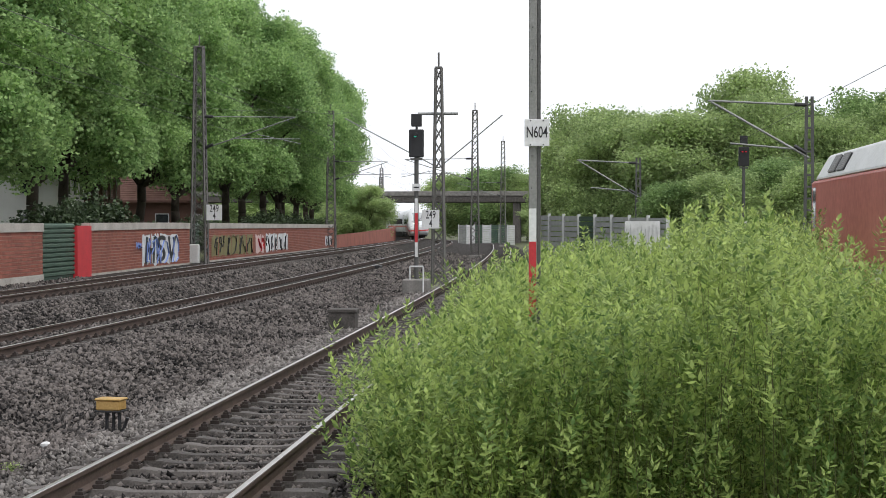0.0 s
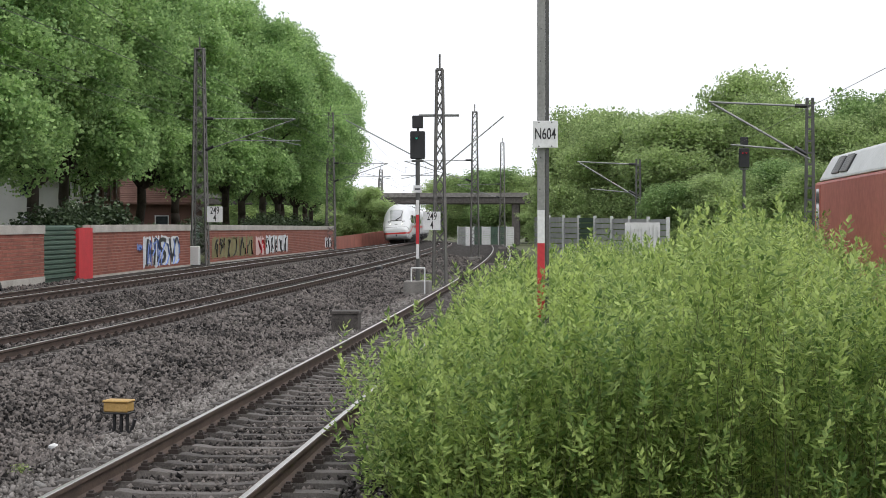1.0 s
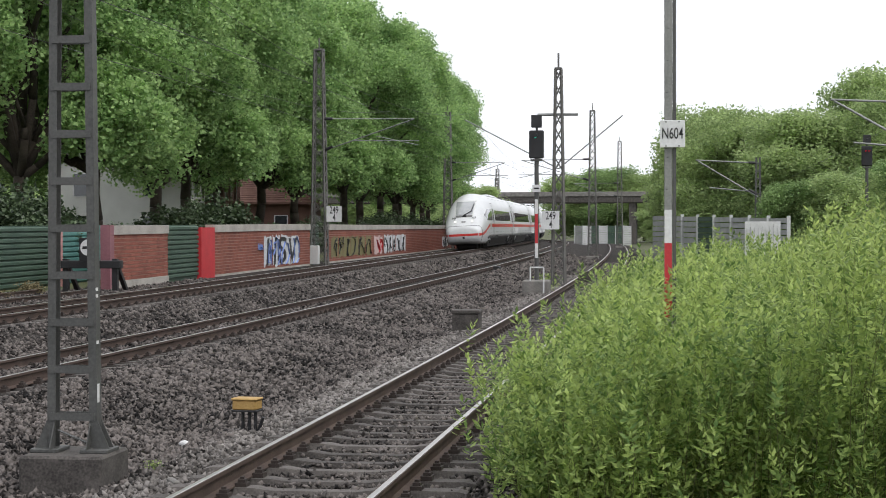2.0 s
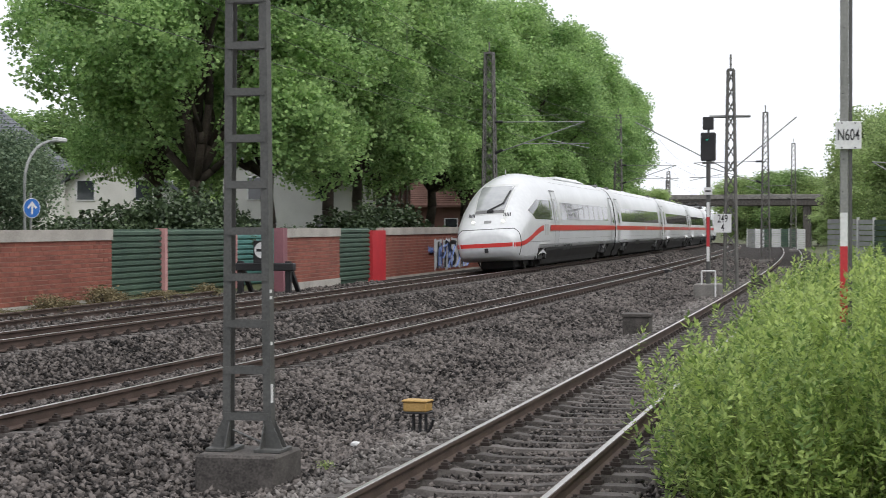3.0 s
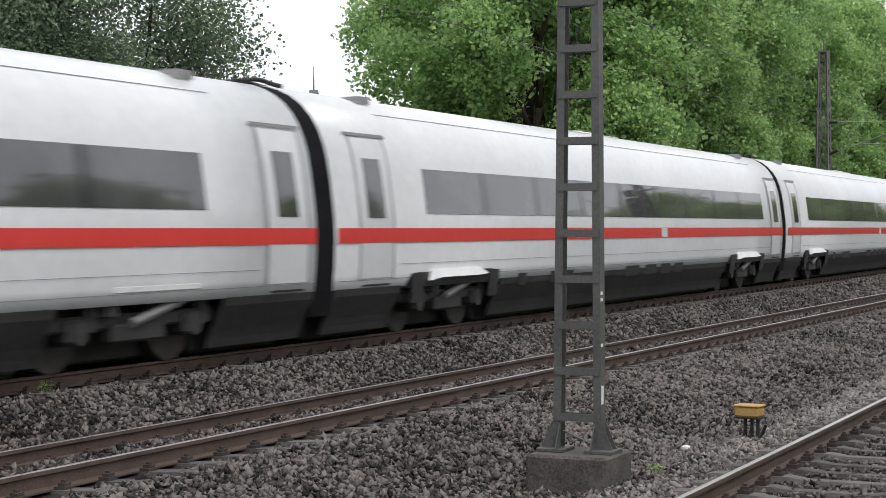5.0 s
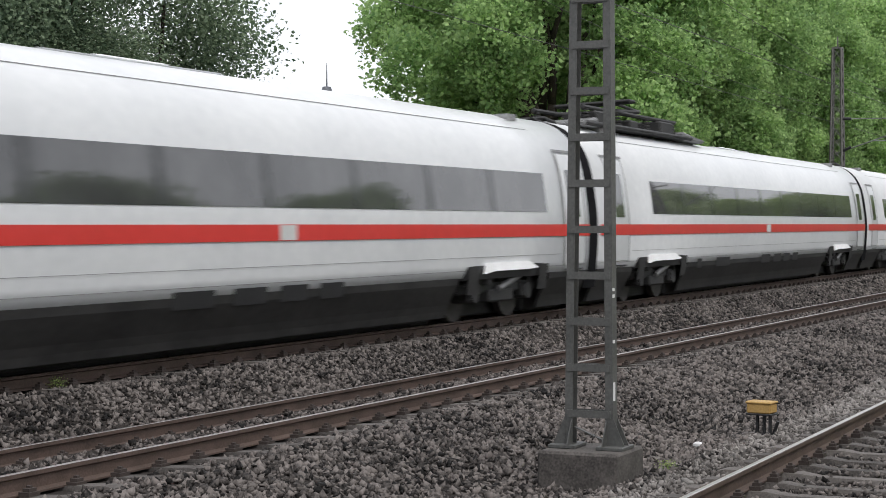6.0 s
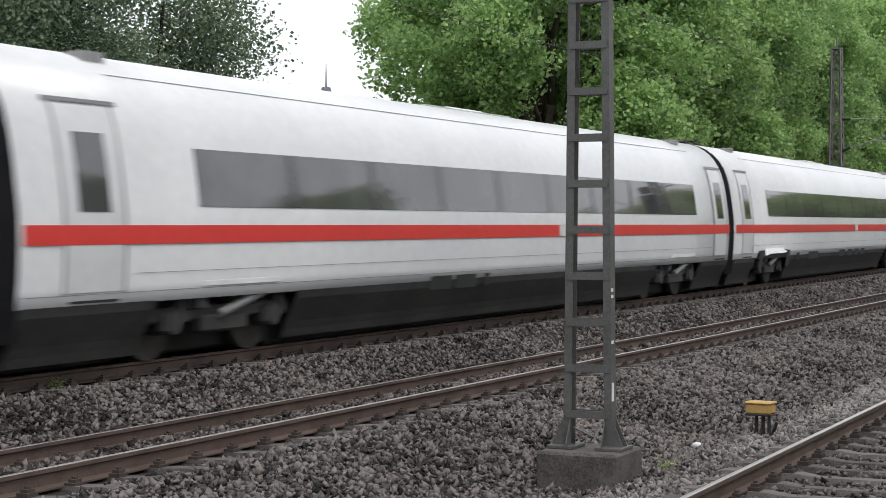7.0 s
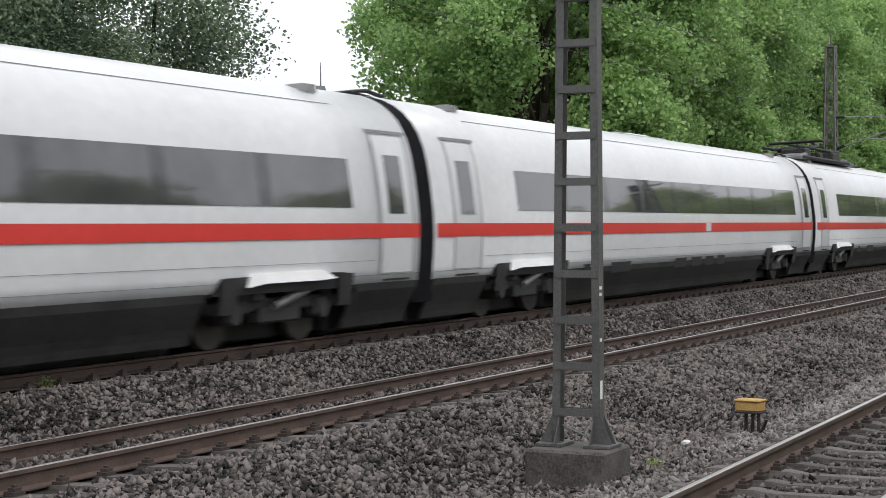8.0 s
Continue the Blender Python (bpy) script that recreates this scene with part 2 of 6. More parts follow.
def rise(x, q):
    """The far track and the wall climb slightly along the line."""
    return 0.0036 * min(max(x - 30.0, -30.0), 45.0) * min(max((q - 11.0) / 1.5, 0.0), 1.0)


def steps(a, b, first=3.0, grow=1.06):
    xs, s = [a], first
    while xs[-1] < b:
        xs.append(xs[-1] + s)
        s = min(s * grow, 14)
    return xs


def sweep(name, profile, xs, mat, parent=None, label="", closed=True, smooth=False):
    """A profile of (offset, height) carried along the line."""
    n = len(profile)
    verts = [(x, q + off(x), z + rise(x, q)) for x in xs for q, z in profile]
    faces = []
    for i in range(len(xs) - 1):
        for j in range(n if closed else n - 1):
            k = (j + 1) % n
            faces.append((i * n + j, i * n + k, (i + 1) * n + k, (i + 1) * n + j))
    if closed:
        faces += [tuple(range(n))[::-1], tuple(range((len(xs) - 1) * n, len(xs) * n))]
    return finish(name, verts, faces, mat, parent, label, smooth)


# ground profile across the line: (offset, height)
GROUND = ((-2000, -1.2), (-60, -1.2), (-9.0, -1.15), (-4.0, -0.9), (-1.0, -0.6), (1.0, -0.48), (1.7, -0.37), (2.3, -0.385), (2.5, -0.372), (3.74, -0.372), (3.94, -0.385), (4.2, -0.37), (4.5, -0.36), (4.9, -0.40), (5.5, -0.50), (6.3, -0.47), (7.1, -0.33),
          (7.7, -0.24), (8.0, -0.19), (10.6, -0.26), (11.0, -0.11), (11.6, 0.11), (14.5, 0.05), (15.3, -0.06), (16.4, -0.05), (18.0, -0.06), (19.0, -0.02), (19.6, 0.2), (60, 0.3), (2000, 0.3))


def ground_z(q):
    return float(np.interp(q, [g[0] for g in GROUND], [g[1] for g in GROUND]))


def build_ground():
    xs = [-1500, -300, -60, -20] + steps(0, 420) + [600, 900, 1500, 2500]
    soil = [g for g in GROUND]
    verts = [(x, q + off(min(x, 420)), z - 0.02 + rise(x, q)) for x in xs for q, z in soil]
    n = len(soil)
    faces = [(i * n + j, i * n + j + 1, (i + 1) * n + j + 1, (i + 1) * n + j) for i in range(len(xs) - 1) for j in range(n - 1)]
    finish("ground", verts, faces, SOIL)
    tagged(bpy.data.objects["ground"], "rough weedy ground beside the tracks", "ground", kind="structure")
    bed = [g for g in GROUND if 1.0 <= g[0] <= 18.0]
    tagged(sweep("track_bed", [(q, z + 0.006) for q, z in bed], steps(-20, 420), BALLAST, closed=False), "dark grey crushed stone ballast bed", "ballast", kind="structure")


def rail_profile(q, z, side):
    """Outline of a rail with its top centre at (q, z)."""
    h = ((-0.036, -0.004), (-0.036, -0.035), (-0.009, -0.05), (-0.009, -0.14), (-0.07, -0.158), (-0.07, -0.172),
         (0.07, -0.172), (0.07, -0.158), (0.009, -0.14), (0.009, -0.05), (0.036, -0.035), (0.036, -0.004))
    return [(q + a, z + b) for a, b in h]


TRACKS = {"A": (2.365, -0.13, 3.87, -0.13), "B": (8.67, 0.0, 10.175, -0.09), "C": (12.3, 0.325, 13.8, 0.25)}


def build_track(key, x0, x1):
    q1, z1, q2, z2 = TRACKS[key]
    tr = thing("railway_track", pose(0, 0, 0), "steel rails on concrete sleepers in dark ballast", "railway track", "tracks", "structure")
    xs = steps(x0, 215 if key == "A" else 420, 2.0)
    for q, z in ((q1, z1), (q2, z2)):
        sweep("rail", rail_profile(q, z, 0), xs, RAIL_SIDE, tr, "rust-brown steel rail")
        sweep("rail_head", [(q - 0.026, z - 0.003), (q - 0.02, z), (q + 0.02, z), (q + 0.026, z - 0.003)], xs, RAIL_TOP, tr, "polished running surface", closed=False)
    tilt = math.atan2(z2 - z1, q2 - q1)
    # a sleeper with sloping flanks and a lower waist
    sv, sf = [], []
    for y, top, wide in ((-1.3, -0.02, 0.085), (-1.22, 0.0, 0.095), (-0.52, 0.0, 0.095), (-0.36, -0.022, 0.075), (0.36, -0.022, 0.075), (0.52, 0.0, 0.095), (1.22, 0.0, 0.095), (1.3, -0.02, 0.085)):
        sv += [(-0.15, y, -0.2), (-wide, y, top), (wide, y, top), (0.15, y, -0.2)]
    for k in range(7):
        sf += [(4 * k + j, 4 * k + 4 + j, 4 * k + 5 + j, 4 * k + 1 + j) for j in range(3)]
    sf += [(0, 1, 2, 3), (31, 30, 29, 28)]
    me = bpy.data.meshes.new("sleeper")
    me.from_pydata(sv, [], sf)
    me.materials.append(SLEEPER)
    clip_v, clip_f = [], []
    x, n = x0, 0
    while x < x1:
        s = new("sleeper", me)
        s.parent = tr
        s.matrix_basis = Matrix.Translation((x, (q1 + q2) / 2 + off(x), (z1 + z2) / 2 - 0.178 + rise(x, q1) + random.uniform(-0.008, 0.008))) @ Euler((tilt, 0, x / RADIUS + random.uniform(-0.01, 0.01))).to_matrix().to_4x4()
        for q, z in ((q1, z1), (q2, z2)):
            for sg in (-1, 1):
                c = Vector((x, q + off(x) + sg * 0.115, z - 0.150 + rise(x, q)))
                bm = bmesh.new()
                box(bm, -0.07, 0.07, -0.05, 0.05, -0.03, 0.012)
                box(bm, -0.045, 0.045, -0.035, 0.03, 0.012, 0.04)
                box(bm, -0.018, 0.018, -0.018, 0.018, 0.04, 0.06)
                b0 = len(clip_v)
                clip_v += [v.co + c for v in bm.verts]
                bm.verts.index_update()
                clip_f += [[b0 + v.index for v in fc.verts] for fc in bm.faces]
                bm.free()
        x += 0.6
        n += 1
    tagged(finish("rail_fastening", clip_v, clip_f, CLIP, tr, "dark rusty rail clips and bolts"), kind="stuff")
    return tr


# ---- the express train ----
CAR = 28.75
CY, CZ, CANT = 13.05, 0.1275, -2.86


def lerp(s, table):
    return float(np.interp(s, [a for a, _ in table], [b for _, b in table]))


NOSE = 0.3
TOP = ((0, 1.46), (0.05, 1.60), (0.14, 1.69), (0.3, 1.80), (1.05, 2.45), (1.95, 3.0), (2.95, 3.44), (3.9, 3.70), (5.1, 3.87), (6.0, 3.94), (6.7, 3.96))
WIDE = ((0, 0.90), (0.05, 1.01), (0.15, 1.09), (0.5, 1.18), (1.1, 1.27), (2.2, 1.36), (3.8, 1.41), (6.7, 1.42))
LOW = ((0, 0.98), (0.05, 0.82), (0.2, 0.66), (0.7, 0.56), (1.5, 0.50), (3.2, 0.48), (6.7, 0.44))


def section(s, cab):
    if cab and s < 7.0:
        u = s - NOSE
        zt, w, zb = lerp(u, TOP), lerp(u, WIDE), lerp(u, LOW)
        return zt, w, zb, min(2.35, zb + 0.52 * (zt - zb))
    return 3.96, 1.42, 0.44, 2.35


def shoulder(s, cab):
    """Exponents of the roof curve: rounder at the nose, squarer along the cars."""
    k = min(1.0, max(0.0, (s - 3.0) / 6.0)) if cab else 1.0
    return 2.4 + 0.8 * k, 0.52 - 0.07 * k


def side_y(s, z, cab):
    zt, w, zb, zm = section(s, cab)
    z = min(max(z, zb), zt)
    lean = 1 - 0.06 * (0.0 if z < 1.7 else (z - 1.7) ** 2 / 0.8 if z < 2.1 else z - 1.9)
    if z >= zm:
        a, b = shoulder(s, cab)
        return w * lean * max(0.0, 1 - ((z - zm) / (zt - zm)) ** a) ** b
    return lean * (w - 0.14 * w * ((zm - z) / (zm - zb)) ** 2.6)


def nose_s(y, z):
    """Where the nose's surface lies, along the car, for a point of its front view."""
    a, b = NOSE, 9.0
    for _ in range(26):
        m = (a + b) / 2
        zt, w, zb, zm = section(m, True)
        if zb <= z <= zt and side_y(m, z, True) >= abs(y):
            b = m
        else:
            a = m
    return b


def front_patch(name, z0, z1, y0, y1, mat, parent, label="", proud=0.01, nz=8, ny=10):
    """A panel lying on the nose, drawn in its front view; y0 and y1 may depend on the height."""
    left = y0 if callable(y0) else (lambda z: y0)
    right = y1 if callable(y1) else (lambda z: y1)
    verts = []
    for i in range(nz + 1):
        z = z0 + (z1 - z0) * i / nz
        for j in range(ny + 1):
            y = left(z) + (right(z) - left(z)) * j / ny
            verts.append((nose_s(y, z) - proud, y, z + proud * 0.4))
    m = ny + 1
    faces = [(i * m + j, i * m + j + 1, (i + 1) * m + j + 1, (i + 1) * m + j) for i in range(nz) for j in range(ny)]
    return finish(name, verts, [q[::-1] for q in faces], mat, parent, label, smooth=True)


def shell(s_list, cab):
    """The body down to the floor; the nose down to its chin."""
    ring = []
    for s in s_list:
        zt, w, zb, zm = section(s, cab)
        a = zb if cab and s < 4.0 else 0.90
        zs = [a + (zm - a) * i / 7 for i in range(7)] + [zm + (zt - zm) * (1 - (1 - i / 11) ** 1.9) for i in range(11)]
        half = [(side_y(s, z, cab), z) for z in zs]
        ring.append([(s, -y, z) for y, z in half] + [(s, 0, zt)] + [(s, y, z) for y, z in reversed(half)])
    n = len(ring[0])
    verts = [v for r in ring for v in r]
    faces = [(i * n + j, i * n + j + 1, (i + 1) * n + j + 1, (i + 1) * n + j) for i in range(len(ring) - 1) for j in range(n - 1)]
    faces += [(i * n + n - 1, i * n, (i + 1) * n, (i + 1) * n + n - 1) for i in range(len(ring) - 1)]
    faces += [tuple(range(n))[::-1], tuple(range(len(verts) - n, len(verts)))]
    return verts, faces


def patch(name, s0, s1, low, high, mat, parent, cab, label="", proud=0.006, sides=(-1, 1), ns=None, nz=4):
    """A panel lying on the car's side between two heights, which may be functions of the distance from the front."""
    lo = low if callable(low) else (lambda s: low)
    hi = high if callable(high) else (lambda s: high)
    ns = ns or max(2, int((s1 - s0) / 1.5))
    for sg in sides:
        verts, faces = [], []
        for i in range(ns + 1):
            s = s0 + (s1 - s0) * i / ns
            for j in range(nz + 1):
                z = lo(s) + (hi(s) - lo(s)) * j / nz
                verts.append((s, sg * (side_y(s, z, cab) + proud), z))
        m = nz + 1
        for i in range(ns):
            for j in range(nz):
                q = (i * m + j, (i + 1) * m + j, (i + 1) * m + j + 1, i * m + j + 1)
                faces.append(q if sg < 0 else q[::-1])
        finish(name, verts, faces, mat, parent, label, smooth=True)


def bogie(car, s, powered):
    bg = new("bogie")
    bg.parent = car
    bg.location = (s, 0, 0.16)
    for sg in (-1, 1):
        bm = bmesh.new()
        box(bm, -1.75, 1.75, sg * 1.06 - 0.09, sg * 1.06 + 0.09, 0.46, 0.64, 0.03)
        box(bm, -0.55, 0.55, sg * 1.10 - 0.12, sg * 1.10 + 0.12, 0.30, 0.52, 0.03)
        for a in (-1.2, 1.2):
            box(bm, a - 0.2, a + 0.2, sg * 1.12 - 0.1, sg * 1.12 + 0.1, 0.33, 0.60, 0.04)
            rod(bm, (a + 0.32, sg * 1.10, 0.45), (a + 0.32, sg * 1.10, 0.98), 0.1)
        rod(bm, (-0.6, sg * 1.15, 0.62), (-0.6, sg * 1.15, 0.98), 0.16)
        part("bogie_side_frame", bm, TRAIN_DARK, bg, "black bogie frame with springs")
    for sg in (-1, 1):
        bm = bmesh.new()
        rod(bm, (-0.2, sg * 1.24, 0.52), (1.0, sg * 1.24, 0.78), 0.06)
        part("damper", bm, TRAIN_GREY, bg, "grey yaw damper")
        for a in (-1.2, 1.2):
            bm = bmesh.new()
            rod(bm, (a, sg * 0.69, 0.46), (a, sg * 0.82, 0.46), 0.46, n=24)
            part("wheel", bm, WHEEL, bg, "worn steel wheel")
            bm = bmesh.new()
            rod(bm, (a, sg * 0.82, 0.46), (a, sg * 1.24, 0.46), 0.15, n=12)
            part("axle_box", bm, TRAIN_DARK, bg, "dirty black axle box cover")
        if powered:
            bm = bmesh.new()
            q = [bm.verts.new((a, sg * (1.375 + o + 0.05 * k), z)) for o in (-0.03, 0.03) for a, z, k in ((-0.95, 0.98, 0), (-1.15, 0.80, 1), (-0.75, 0.84, 1), (0.8, 0.84, 1), (1.25, 0.86, 1), (0.95, 0.98, 0))]
            for fc in ((0, 1, 2), (0, 2, 3, 5), (3, 4, 5)):
                bm.faces.new([q[i] for i in fc])
                bm.faces.new([q[i + 6] for i in fc][::-1])
            for i in range(6):
                bm.faces.new((q[i], q[i + 6], q[(i + 1) % 6 + 6], q[(i + 1) % 6]))
            part("bogie_cover", bm, WHITE_PAINT, bg, "white sloping bogie cover")
        else:
            bm = bmesh.new()
            box(bm, -0.7, 1.2, sg * 1.33 - 0.03, sg * 1.33 + 0.03, 0.86, 0.98, 0.03)
            part("bogie_fairing", bm, PALE_GREY, bg, "pale curved fairing over the bogie")
    return bg


def skirt_panel(car, s0, s1, cab):
    """A grey side skirt with its own thickness, from the floor down."""
    n, m = max(2, int((s1 - s0) / 2)), 6
    for sg in (-1, 1):
        verts, faces = [], []
        for i in range(n + 1):
            s = s0 + (s1 - s0) * i / n
            ring = []
            for inner in (0.0, 0.05):
                zs = [0.27 + 0.64 * k / m for k in range(m + 1)]
                pts = [(s, sg * (side_y(s, max(z, 0.44), cab) - 0.34 * max(0, 0.82 - z) - inner + 0.004), z) for z in zs]
                ring += pts if not inner else pts[::-1]
            verts += ring
        k = 2 * (m + 1)
        for i in range(n):
            for j in range(k):
                q = (i * k + j, i * k + (j + 1) % k, (i + 1) * k + (j + 1) % k, (i + 1) * k + j)
                faces.append(q if sg > 0 else q[::-1])
        faces += [tuple(range(k)), tuple(range(n * k, n * k + k))[::-1]]
        finish("skirt", verts, faces, SKIRT_GREY, car, "dirty grey lower skirt, darkened for the shade under the body")


END = 28.25


def train_car(cab, powered, windows, mark=16.1):
    label = "white high-speed train end car with red stripe and streamlined nose" if cab else "white high-speed train car with red stripe and dark windows"
    car = thing("train_car", pose(0, 0, 0), label, "train car", "cars of the passing express train")
    s_list = ([NOSE + u for u in (0, 0.02, 0.05, 0.09, 0.14, 0.2, 0.3, 0.5, 0.7, 0.9, 1.05, 1.2, 1.5, 1.95, 2.4, 2.95, 3.4, 3.69, 3.71, 4.2, 5.1, 6.0, 6.7)] if cab else [0.12]) + [9, 14, 20, 25, END]
    v, f = shell(s_list, cab)
    finish("body", v, f, TRAIN_WHITE, car, "glossy white body shell", smooth=True)
    a, b = windows
    patch("window_band", a, b, 2.03, 2.75, TRAIN_GLASS, car, cab, "dark tinted window band", 0.008)
    n = 9
    for i in range(1, n):
        s = a + (b - a) * i / n
        patch("window_pillar", s - 0.16, s + 0.16, 2.04, 2.74, GLASS_PILLAR, car, cab, "grey window pillar behind tinted glass", 0.011, ns=1)
    doors = ((7.85, 8.95),) if cab else ((0.85, 2.0),)
    doors += ((26.9, 28.02),)
    for d0, d1 in doors:
        patch("door", d0, d1, 1.05, 3.15, DOOR_GREY, car, cab, "pale grey plug door", 0.012, nz=10)
        patch("door_window", d0 + 0.28, d1 - 0.28, 1.95, 2.85, TRAIN_GLASS, car, cab, "tall narrow door window", 0.018)
        for e in (d0, d1):
            patch("door_seal", e - 0.025, e + 0.025, 1.02, 3.18, SEAL_GREY, car, cab, "", 0.015, ns=1, nz=10)
        patch("door_gutter", d0 - 0.12, d1 + 0.12, 3.19, 3.24, TRAIN_GREY, car, cab, "", 0.02)
        patch("step", d0 + 0.1, d1 - 0.1, 0.93, 0.96, BLACK, car, cab, "", 0.02)
    if cab:
        def stripe(s):
            k = max(0.0, min(1.0, (s - 0.5) / 4.6))
            return 1.10 + 0.585 * k * k * (3 - 2 * k)
        patch("stripe", NOSE + 0.07, 5.05, lambda s: stripe(s) - 0.075 - 0.03 * min(1, s / 4), lambda s: stripe(s) + 0.075 + 0.03 * min(1, s / 4), TRAIN_RED, car, cab, "red stripe", 0.008, ns=44)
        front_patch("stripe", 1.03, 1.175, -1.04, 1.04, TRAIN_RED, car, "red stripe across the nose", 0.008, 3, 24)
        patch("stripe", 6.62, END - 0.01, 1.58, 1.80, TRAIN_RED, car, cab, "red stripe", 0.016)
        patch("cab_window", 2.5, 7.4, lambda s: max(2.03, 2.36 - 0.40 * (s - 2.5)), lambda s: min(2.80, 2.38 + 0.24 * (s - 2.5)), TRAIN_GLASS, car, cab, "dark cab side window with a pointed front", 0.010, ns=24)
        for k in range(3):
            patch("logo", 5.3 + 0.36 * k, 5.58 + 0.36 * k, 1.40, 1.84, PALE_GREY, car, cab, "pale grey marking", 0.008, ns=1)
        patch("panel_seam", 2.0, 6.6, 1.16, 1.175, SEAL_GREY, car, cab, "", 0.009, ns=14)
        front_patch("windscreen_surround", 2.24, 3.42, lambda z: -0.60 - 0.10 * (z - 2.24), lambda z: 0.60 + 0.10 * (z - 2.24), PALE_GREY, car, "pale grey windscreen border", 0.008, 10, 12)
        front_patch("screen_base", 2.28, 2.40, -0.55, 0.55, TRAIN_GREY, car, "dark grey strip below the windscreen", 0.014, 2, 8)
        front_patch("windscreen", 2.42, 3.34, lambda z: -0.55 - 0.10 * (z - 2.42), lambda z: 0.55 + 0.10 * (z - 2.42), SCREEN_GLASS, car, "sloping windscreen with the sky's reflection painted in as pale grey", 0.018, 10, 12)
        bm = bmesh.new()
        p0, p1, p2 = [(nose_s(y, z) - 0.06, y, z + 0.05) for y, z in ((0.02, 2.36), (-0.46, 2.62), (-0.58, 3.1))]
        rod(bm, p0, p1, 0.03)
        rod(bm, p1, p2, 0.035)
        box(bm, p0[0] - 0.02, p0[0] + 0.12, -0.16, 0.08, 2.32, 2.42, 0.02)
        part("wiper", bm, BLACK, car, "black windscreen wiper")
        for sg in (-1, 1):
            lamp_unit = front_patch("headlight", 1.86, 2.16, lambda z: sg * (0.46 + 0.35 * (z - 1.86)), lambda z: sg * (0.60 + 0.35 * (z - 1.86)), PALE_GREY, car, "long headlight housing", 0.010, 4, 4)
            bm = bmesh.new()
            bmesh.ops.create_uvsphere(bm, u_segments=12, v_segments=8, radius=0.06, matrix=Matrix.Translation((nose_s(0.56, 1.97), sg * 0.56, 1.98)) @ Matrix.Diagonal((0.6, 1, 1, 1)))
            part("lens", bm, HEADLIGHT, lamp_unit, "lit headlight")
            for k in range(5):
                bm = bmesh.new()
                y = sg * (0.56 + 0.055 * k)
                bar(bm, (nose_s(y, 2.16) - 0.006, y, 2.17), (nose_s(y, 2.28) - 0.006, y, 2.29), 0.024, 0.024)
                part("vent", bm, BLACK, car, "small black vent slot")
        front_patch("logo", 1.92, 2.02, -0.14, 0.14, SEAL_GREY, car, "small grey marking on the nose", 0.008, 2, 4)
        bm = bmesh.new()
        pts = [(-0.98 + 0.98 * k / 10, 1.70) for k in range(21)]
        for (ya, za), (yb, zb) in zip(pts, pts[1:]):
            rod(bm, (nose_s(ya, za) - 0.004, ya, za), (nose_s(yb, zb) - 0.004, yb, zb), 0.013, n=5)
        part("nose_seam", bm, BLACK, car, "dark seam over the nose cover")
        for sg in (-1, 1):
            bm = bmesh.new()
            pts = [(nose_s(0.98, 1.70) + 0.16 * math.sin(k / 8 * math.pi * 0.6), z) for k, z in enumerate([1.70 - 0.125 * k for k in range(9)])]
            for (sa, za), (sb, zb) in zip(pts, pts[1:]):
                rod(bm, (sa, sg * (side_y(sa, za, True) + 0.004), za), (sb, sg * (side_y(sb, zb, True) + 0.004), zb), 0.016, n=5)
            part("nose_seam", bm, BLACK, car, "dark seam beside the nose cover")
        patch("wheel_arch", 4.0, 5.9, lambda s: 0.64 + 0.08 * (1 - ((s - 4.95) / 0.95) ** 2), lambda s: 0.67 + 0.15 * (1 - ((s - 4.95) / 0.95) ** 2), WHITE_PAINT, car, cab, "white curved fairing over the first wheel", 0.035, ns=14)
        patch("panel_seam", 1.6, 3.9, lambda s: 0.60 + 0.05 * (s - 1.6), lambda s: 0.63 + 0.05 * (s - 1.6), PALE_GREY, car, cab, "pale lower trim line", 0.012, ns=8)
        bm = bmesh.new()
        box(bm, NOSE - 0.03, NOSE + 0.2, -0.07, 0.07, 0.84, 1.0, 0.02)
        part("coupler_hatch", bm, BLACK, car, "small black coupler hatch")
        # added black block makes the dark shade beneath the chin
        bm = bmesh.new()
        box(bm, 2.3, 4.0, -0.65, 0.65, 0.18, 0.54, 0.06)
        part("nose_shade_block", bm, TRAIN_DARK, car, "black block standing in for the shade under the nose")
        rods = bmesh.new()
        rod(rods, (5.0, 0.0, 3.8), (5.0, 0.0, 4.05), 0.02)
        part("antenna", rods, PALE_GREY, car)
    else:
        patch("stripe", 0.13, END - 0.01, 1.58, 1.80, TRAIN_RED, car, cab, "red stripe", 0.016)
        patch("logo", mark, mark + 0.45, 1.59, 1.79, PALE_GREY, car, cab, "pale marking on the stripe", 0.020, ns=1)
    centres = (4.9 if cab else 4.4, 24.1)
    gap = 2.05 if powered else 1.75
    edges = [4.0 if cab else 0.13, 4.1 if cab else centres[0] - gap, 5.8 if cab else centres[0] + gap, centres[1] - gap, centres[1] + gap, END - 0.01]
    for s0, s1 in zip(edges[::2], edges[1::2]):
        skirt_panel(car, s0, s1, cab)
    patch("sill_line", edges[0], END - 0.01, 1.02, 1.03, SEAL_GREY, car, cab, "", 0.009)
    patch("panel_line", 2.2 if not cab else 9.2, 26.7, 1.24, 1.247, SEAL_GREY, car, cab, "", 0.009)
    patch("roof_line", 2.3 if not cab else 9.2, 26.2, 3.59, 3.602, TRAIN_GREY, car, cab, "", 0.006)
